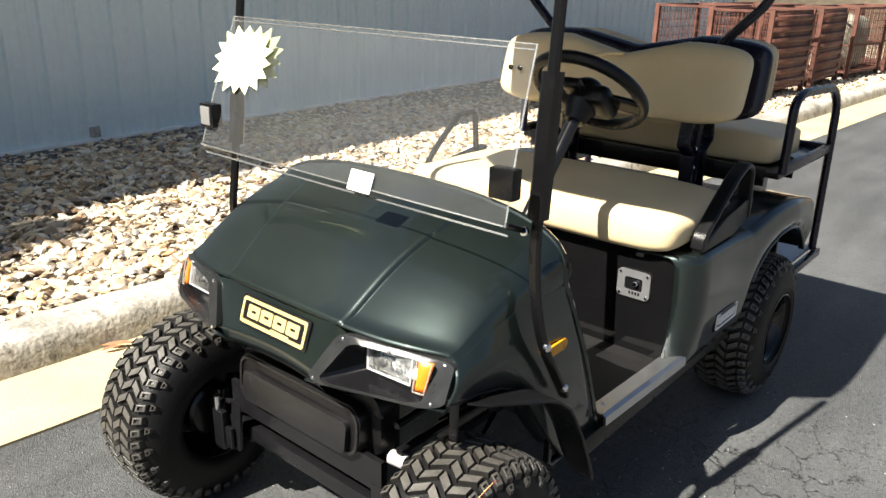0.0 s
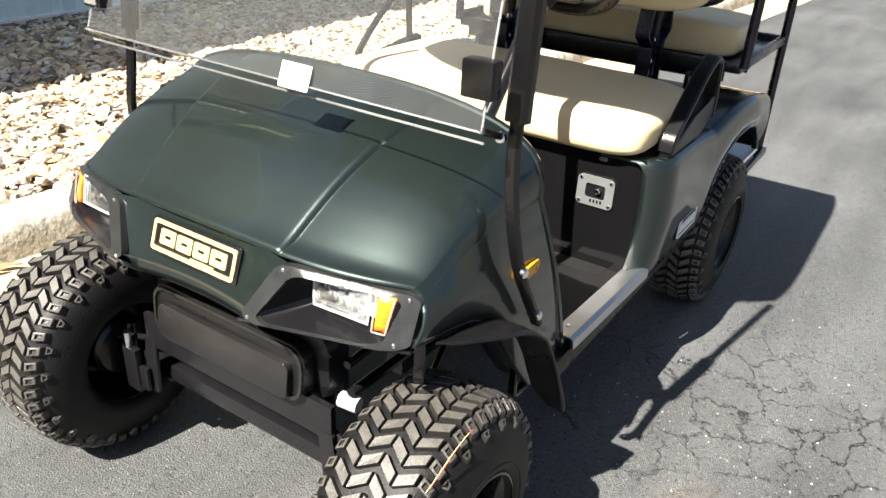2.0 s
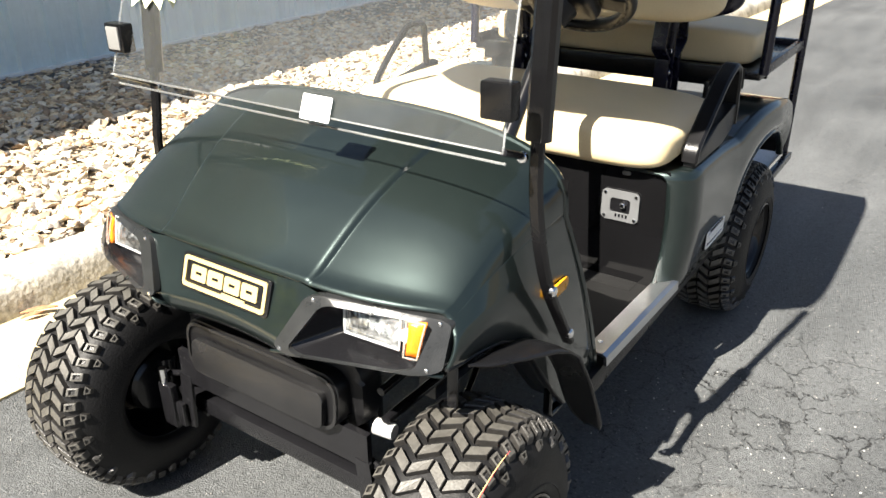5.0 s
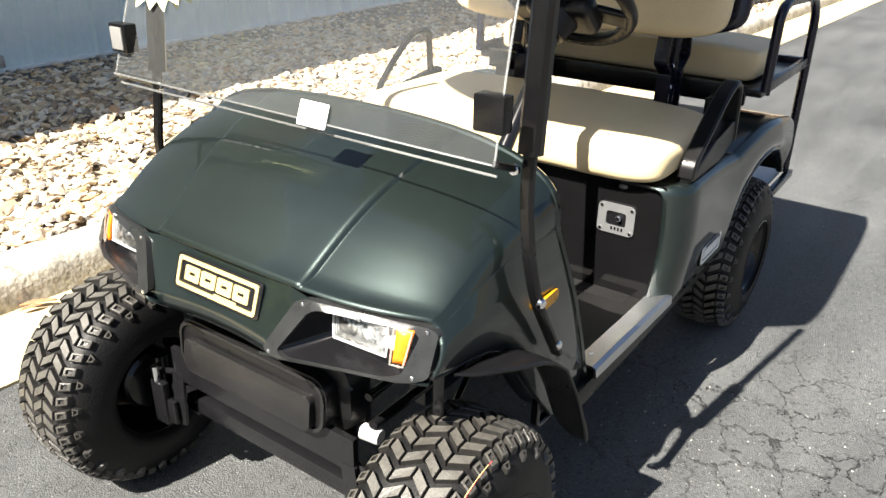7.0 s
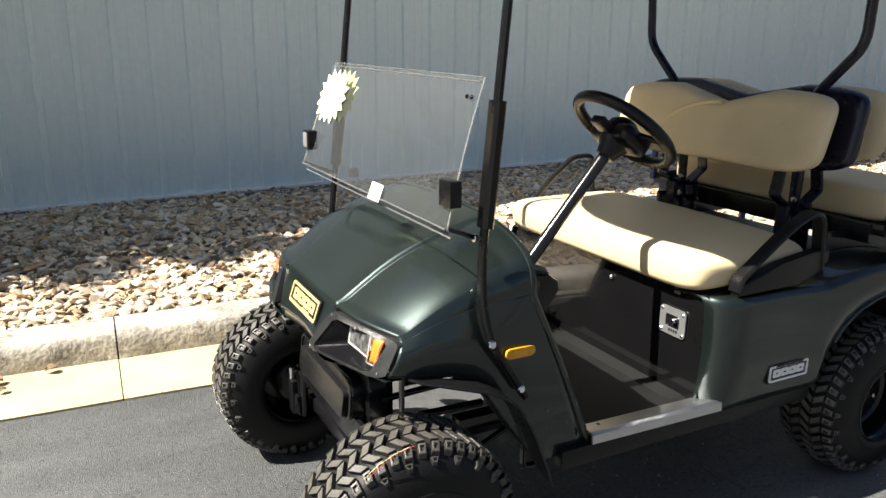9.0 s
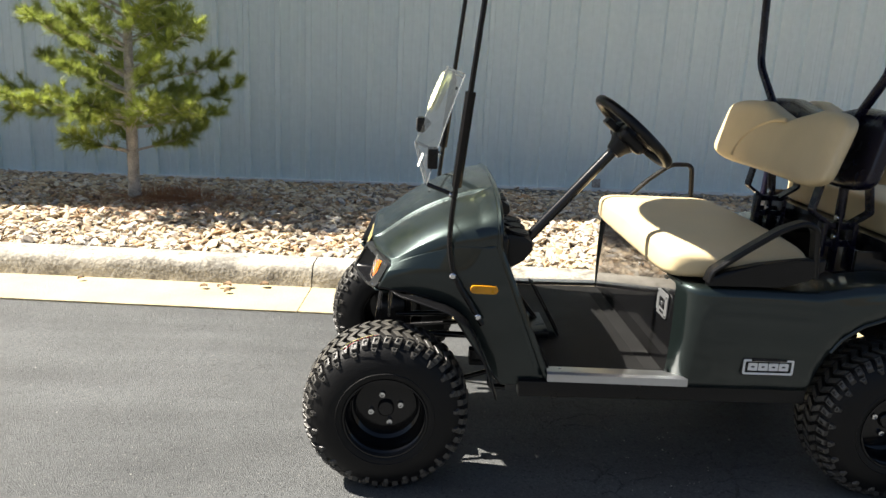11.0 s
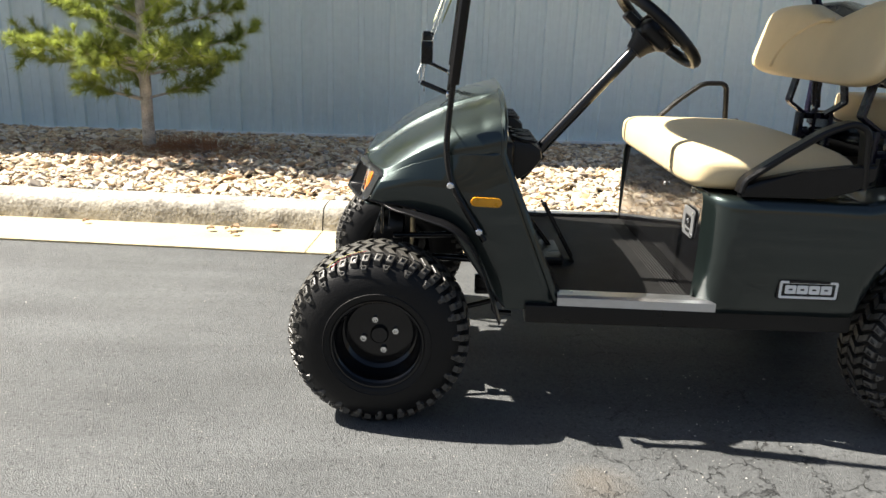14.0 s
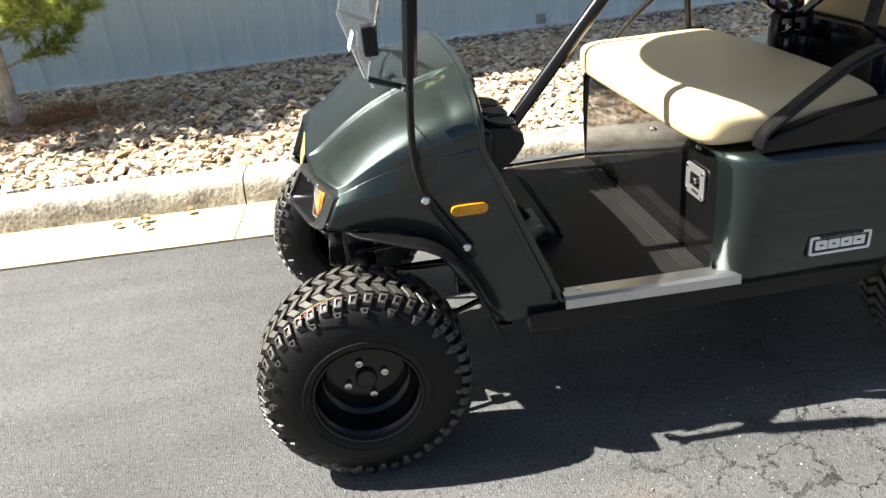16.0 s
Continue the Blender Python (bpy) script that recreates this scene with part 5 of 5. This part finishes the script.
# ---- pine tree in the gravel bed ----
def pine(at):
    rng = random.Random(7)
    tree = thing("pine_tree", "young pine with long yellow-green needles in the gravel bed", "tree", m=at)
    H = 3.4
    spine = [(0.02 * math.sin(3 * k / 14), 0.02 * math.cos(2 * k / 14), H * k / 14) for k in range(15)]
    bm = bmesh.new()
    rings = []
    for k, p in enumerate(spine):
        r = 0.044 * (1 - 0.9 * k / 14) + 0.004 + (0.006 if k == 0 else 0)
        rings.append([bm.verts.new((p[0] + r * (1 + 0.15 * math.sin(3 * a + k)) * math.cos(a), p[1] + r * math.sin(a), p[2])) for a in (2 * math.pi * j / 12 for j in range(12))])
    for a, b in zip(rings, rings[1:]):
        for j in range(12):
            bm.faces.new((a[j], a[(j + 1) % 12], b[(j + 1) % 12], b[j]))
    part("trunk", bm, BARK, tree, "grey-brown scaly trunk")
    tips, limbs, twigs = [], [], []
    # whorls: height above the root, branches, reach, rise
    whorls = [(0.44, 3, 0.62, 0.30), (0.58, 6, 0.90, 0.16), (0.72, 7, 0.92, 0.16), (0.90, 5, 0.78, 0.30), (1.02, 4, 0.92, 0.42), (1.24, 6, 0.76, 0.30),
              (1.48, 6, 0.72, 0.34), (1.76, 6, 0.66, 0.40), (2.04, 6, 0.58, 0.45), (2.34, 5, 0.50, 0.5), (2.64, 5, 0.40, 0.6), (2.92, 5, 0.30, 0.7), (3.15, 4, 0.2, 0.9)]
    for wz, count, reach0, rise in whorls:
        turn = rng.uniform(0, 6.28)
        for q in range(count):
            a = turn + 2 * math.pi * q / count + rng.uniform(-0.25, 0.25)
            reach = reach0 * rng.uniform(0.68, 1.02)
            pts = [Vector((0, 0, wz + rng.uniform(-0.05, 0.05)))]
            d = Vector((math.cos(a), math.sin(a), rise))
            for j in range(1, 8):
                d.z += rng.uniform(-0.05, 0.08)
                d.x += rng.uniform(-0.10, 0.10)
                d.y += rng.uniform(-0.10, 0.10)
                pts.append(pts[-1] + d.normalized() * reach / 7)
            limbs.append((pts, 0.013 * (1 - wz / 4.2) + 0.003))
            for j in range(2 if wz > 0.4 else 4, 8):
                f = (pts[j] - pts[j - 1]).normalized()
                for _ in range(5 if j > 3 else 2):
                    e = f + Vector((rng.uniform(-1, 1), rng.uniform(-1, 1), rng.uniform(-0.6, 1.2))) * 1.15
                    e.normalize()
                    ln = rng.uniform(0.06, 0.21) * (1.1 - 0.05 * j)
                    twigs.append(([pts[j], pts[j] + e * ln * 0.5, pts[j] + e * ln + Vector((0, 0, 0.015))], 0.0035))
                    tips.append((pts[j] + e * ln, e))
                    if rng.random() < 0.5:
                        tips.append((pts[j] + e * ln * 0.55, e))
            tips.append((pts[-1], f))

    def stems(rows):
        bm = bmesh.new()
        for pts, r in rows:
            prev = None
            for i, p in enumerate(pts):
                rr = r * (1 - 0.75 * i / (len(pts) - 1))
                rg = [bm.verts.new(p + Vector((rr * math.cos(q), rr * math.sin(q) * 0.7, rr * math.sin(q + 0.6)))) for q in (0, 1.26, 2.51, 3.77, 5.03)]
                if prev:
                    for j in range(5):
                        bm.faces.new((prev[j], prev[(j + 1) % 5], rg[(j + 1) % 5], rg[j]))
                prev = rg
        return bm
    for row in limbs:
        part("limb", stems([row]), BARK, tree)
    part("twig", stems(twigs), BARK, tree)["kind"] = "stuff"
    vs, fs = [], []
    for p, d in tips:
        p, d = np.array(p), np.array(d)
        for _ in range(64):
            e = d * rng.uniform(0.25, 1.0) + np.array([rng.gauss(0, 0.5), rng.gauss(0, 0.5), rng.gauss(0.25, 0.45)])
            e /= np.linalg.norm(e) + 1e-6
            o = p - d * rng.uniform(0, 0.055)
            ln = rng.uniform(0.055, 0.100)
            sdv = np.cross(e, [rng.uniform(-1, 1), rng.uniform(-1, 1), rng.uniform(-1, 1)])
            sdv = sdv / (np.linalg.norm(sdv) + 1e-6) * 0.0023
            k = len(vs)
            vs += [o - sdv, o + sdv, o + e * ln + [0, 0, -0.006]]
            fs.append((k, k + 1, k + 2))
    me = bpy.data.meshes.new("crown")
    me.from_pydata([tuple(v) for v in vs], [], fs)
    me.materials.append(NEEDLE)
    crown = new("crown", me)
    crown.parent = tree
    crown["label"] = "tufts of long yellow-green needles"
    return tree


pine(pose(-2.19, 3.42, 0.14))


def duff():
    rng = random.Random(3)
    vs, fs = [], []
    for _ in range(9000):
        a, r = rng.uniform(0, 6.28), abs(rng.gauss(0, 0.42))
        x, y = -1.90 + 1.9 * r * math.cos(a), 3.40 + 0.95 * r * math.sin(a)
        z = bed_z(y - 1.19 + 0.0454 * x) + 0.022 + rng.uniform(0, 0.02)
        b, ln = rng.uniform(0, 6.28), rng.uniform(0.04, 0.10)
        dx, dy = math.cos(b) * ln, math.sin(b) * ln
        k = len(vs)
        vs += [(x - dy * 0.02, y + dx * 0.02, z), (x + dy * 0.02, y - dx * 0.02, z), (x + dx, y + dy, z + rng.uniform(-0.01, 0.02))]
        fs.append((k, k + 1, k + 2))
    me = bpy.data.meshes.new("fallen_needles")
    me.from_pydata(vs, [], fs)
    me.materials.append(DUFF)
    tagged(new("fallen_needles", me), "rust-brown fallen pine needles on the stones", "needles", kind="stuff")


duff()


def dry_weed(x, y, count, spread, height, seed, label):
    """A clump of bent dry stalks."""
    rng = random.Random(seed)
    base = Vector((x, y, bed_z(y - 1.19 + 0.0454 * x)))
    bm = bmesh.new()
    for _ in range(count):
        a, lean = rng.uniform(0, 6.28), rng.uniform(0.2, 1.3)
        root = Vector((rng.gauss(0, spread), rng.gauss(0, spread * 0.5), 0.01))
        ln, w = height * rng.uniform(0.5, 1.1), 0.0022
        out = Vector((math.cos(a), math.sin(a), 0))
        prev = None
        for k in range(5):
            t = k / 4
            p = root + out * (ln * lean * 0.6 * t * t) + Vector((0, 0, ln * (t - 0.35 * lean * t * t)))
            side = Vector((-out.y, out.x, 0)) * w * (1 - 0.8 * t)
            row = (bm.verts.new(p - side), bm.verts.new(p + side))
            if prev:
                bm.faces.new((prev[0], prev[1], row[1], row[0]))
            prev = row
    ob = mesh_object("dry_weed", bm, DUFF if count > 100 else WOOD, m=Matrix.Translation(base))
    thick(ob, 0.0012)
    return tagged(ob, label, "weed", kind="stuff")


dry_weed(-1.80, 3.55, 130, 0.17, 0.15, 4, "rust-brown clump of dead stalks beside the pine trunk")
dry_weed(-2.02, 3.72, 110, 0.12, 0.13, 9, "low brown dead stalks behind the pine trunk")
dry_weed(1.10, 3.52, 24, 0.10, 0.22, 6, "pale dry weed stalks on the shaded stones")


# ---- rusty wire crates farther along the kerb ----
def crate(m, label, solid=True):
    c = thing("wire_crate", label, "crate", "crates along the kerb", m=m)
    L, W, H = 1.25, 0.78, 1.08
    for x in (0, L):
        for y in (0, W):
            part("post", box(x - 0.03, x + 0.03, y - 0.03, y + 0.03, 0.0, H, 0.004, 1), RUST, c)
            part("foot", box(x - 0.05, x + 0.05, y - 0.05, y + 0.05, 0.0, 0.03, 0.003, 1), RUST, c)
    for z in (0.12, 0.52, H - 0.02):
        for y in (0, W):
            part("rail", box(0, L, y - 0.015, y + 0.015, z - 0.015, z + 0.015, 0.002, 1), RUST, c)
        for x in (0, L):
            part("rail", box(x - 0.015, x + 0.015, 0, W, z - 0.015, z + 0.015, 0.002, 1), RUST, c)
    wires = bmesh.new()
    def wire(a, b):
        bb = box(min(a[0], b[0]) - 0.0032, max(a[0], b[0]) + 0.0032, min(a[1], b[1]) - 0.0032, max(a[1], b[1]) + 0.0032, min(a[2], b[2]) - 0.0032, max(a[2], b[2]) + 0.0032, 0)
        me = bpy.data.meshes.new("w")
        bb.to_mesh(me)
        bb.free()
        wires.from_mesh(me)
        bpy.data.meshes.remove(me)
    for k in range(1, 14):
        for y in (0, W):
            wire((L * k / 14, y, 0.12), (L * k / 14, y, H))
        wire((L, W * k / 14, 0.12), (L, W * k / 14, H))
        wire((0, W * k / 14, 0.12), (0, W * k / 14, H))
    for k in range(1, 9):
        z = 0.12 + (H - 0.12) * k / 9
        for y in (0, W):
            wire((0, y, z), (L, y, z))
        wire((L, 0, z), (L, W, z))
        wire((0, 0, z), (0, W, z))
    part("wire_mesh", wires, RUST, c)
    part("floor_sheet", box(0, L, 0, W, 0.11, 0.13, 0.002, 1), RUST, c)
    if solid:
        def pressed(u, v):
            """Seven shallow ridges up the panel."""
            return Vector((lerp(0, L, u), -0.012 - 0.024 * max(0.0, min(1.0, 0.5 + 1.3 * math.sin(2 * math.pi * 7 * v - math.pi / 2))), lerp(0.14, H - 0.03, v)))
        thick(part("side_panel", surf(pressed, 2, 84), RUST, c, "pressed rusty side panel", 20), 0.004)
    return c


c1 = crate(LINE @ pose(8.75, 1.14, 0.12, 0, 0, -2), "rust-red wire crate with pressed side panel on gravel")
copy_thing(c1, LINE @ pose(10.35, 1.10, 0.12, 0, 0, 3))
c2 = crate(LINE @ pose(8.95, 1.98, 0.14, 0, 0, 1), "rust-red open wire mesh crate on gravel", False)
copy_thing(c2, LINE @ pose(12.0, 1.12, 0.12, 0, 0, -4))
copy_thing(c2, LINE @ pose(10.6, 1.96, 0.14, 0, 0, -3))
copy_thing(c1, LINE @ pose(13.7, 1.05, 0.12, 0, 0, 2))


def covered_load(m):
    """A slumped bundle under a tarpaulin, standing in an open crate."""
    def at(u, v):
        a, b = 2 * math.pi * u, math.pi * (v - 0.5)
        ca, sa, cb, sb = math.cos(a), math.sin(a), max(0, math.cos(b)), math.sin(b)
        x = 0.50 * math.copysign(abs(ca) ** 0.5, ca) * cb ** 0.45
        y = 0.29 * math.copysign(abs(sa) ** 0.5, sa) * cb ** 0.45
        z = 0.41 + 0.41 * math.copysign(abs(sb) ** 0.6, sb)
        f = 0.05 * noise.noise((x * 5, y * 5, z * 3)) + 0.02 * math.sin(14 * a) * (1 - z)
        return Vector((x * (1 + f), y * (1 + f), max(0.0, z + f * 0.8 * (z > 0.1))))
    bm = surf(at, 60, 24, close_u=True)
    bmesh.ops.remove_doubles(bm, verts=bm.verts, dist=1e-4)
    ob = mesh_object("covered_load", bm, TARP)
    ob.matrix_basis = m
    tagged(ob, "grey-green tarpaulin bundle standing in an open wire crate", "bundle")


covered_load(LINE @ pose(12.0, 1.12, 0.12, 0, 0, -4) @ pose(0.62, 0.39, 0.13))


# ---- string left lying over the front tyre ----
string = thing("string", "thin yellow and red string lying over the tyre tread", "string")
for dx, mat in ((0.0, STRAW), (0.012, RED)):
    part("thread", sweep([(-0.150 + dx, -0.541, 0.500), (-0.125 + dx, -0.549, 0.527), (-0.08 + dx, -0.551, 0.549), (-0.043 + dx, -0.553, 0.559)], circle(0.0007, 6), 0.02), mat, string)


# ---- dry leaves on the gutter, grit on the road ----
def leaf(x, y, turn, size, curl, wide=0.42, mat=LEAF):
    def at(u, v):
        t = 2 * v - 1
        w = wide * math.sin(math.pi * min(1, u * 0.94 + 0.03)) ** 0.8
        return Vector(((u - 0.5) * size, t * w * size, curl * size * (t * t * 0.5 + 0.35 * math.sin(3 * u)) + 0.010))
    ob = mesh_object("dry_leaf", surf(at, 8, 6), mat, m=pose(x, y, 0.006, 4, -3, turn))
    thick(ob, 0.0012)
    tagged(ob, "curled brown dry leaf lying on the gutter", "leaf", "leaves on the gutter")


for x, y, turn, size, curl in ((-1.147, 1.581, 10, 0.06, 0.4), (-1.06, 1.60, 70, 0.045, 0.3), (-1.013, 1.609, -20, 0.075, 0.5), (-0.99, 1.50, 35, 0.055, 0.4),
                               (-0.80, 1.645, 5, 0.07, 0.45), (-1.9, 1.66, 50, 0.05, 0.4)):
    leaf(x, y, turn, size * 0.75, curl)
leaf(0.25, 1.598, -38, 0.13, 0.10, 0.11, DUFF)
leaf(0.215, 1.585, -20, 0.08, 0.12, 0.14, DUFF)


def grit():
    rng = random.Random(11)
    bm = bmesh.new()
    for k in range(260):
        if k < 120:
            x, y = rng.gauss(1.02, 0.22), rng.gauss(-0.55, 0.42)
        elif k < 200:
            x, y = rng.uniform(0.3, 3.2), rng.uniform(-2.2, -0.6)
        else:
            x, y = rng.uniform(-2.6, 1.0), rng.uniform(-1.6, 1.1)
        r = 0.0012 + 0.0020 * rng.random() ** 2 + (0.0022 if rng.random() < 0.05 else 0)
        bmesh.ops.create_icosphere(bm, subdivisions=1, radius=r, matrix=pose(x, y, r * 0.45, rng.uniform(0, 90), 0, rng.uniform(0, 360)) @ Matrix.Diagonal((1.3, 1.0, 0.7, 1)))
    tagged(mesh_object("grit", bm, PEBBLE), "scattered pale grit on the asphalt", "grit", kind="stuff")


grit()


# ---- last: single stones of the near edge of the bed ----
for kind, r, p, e in STONE_SINGLES:
    s = new("stone", STONE_KINDS[kind])
    s.parent = gravel
    s.matrix_basis = Matrix.LocRotScale(p, e, (r, r, r))
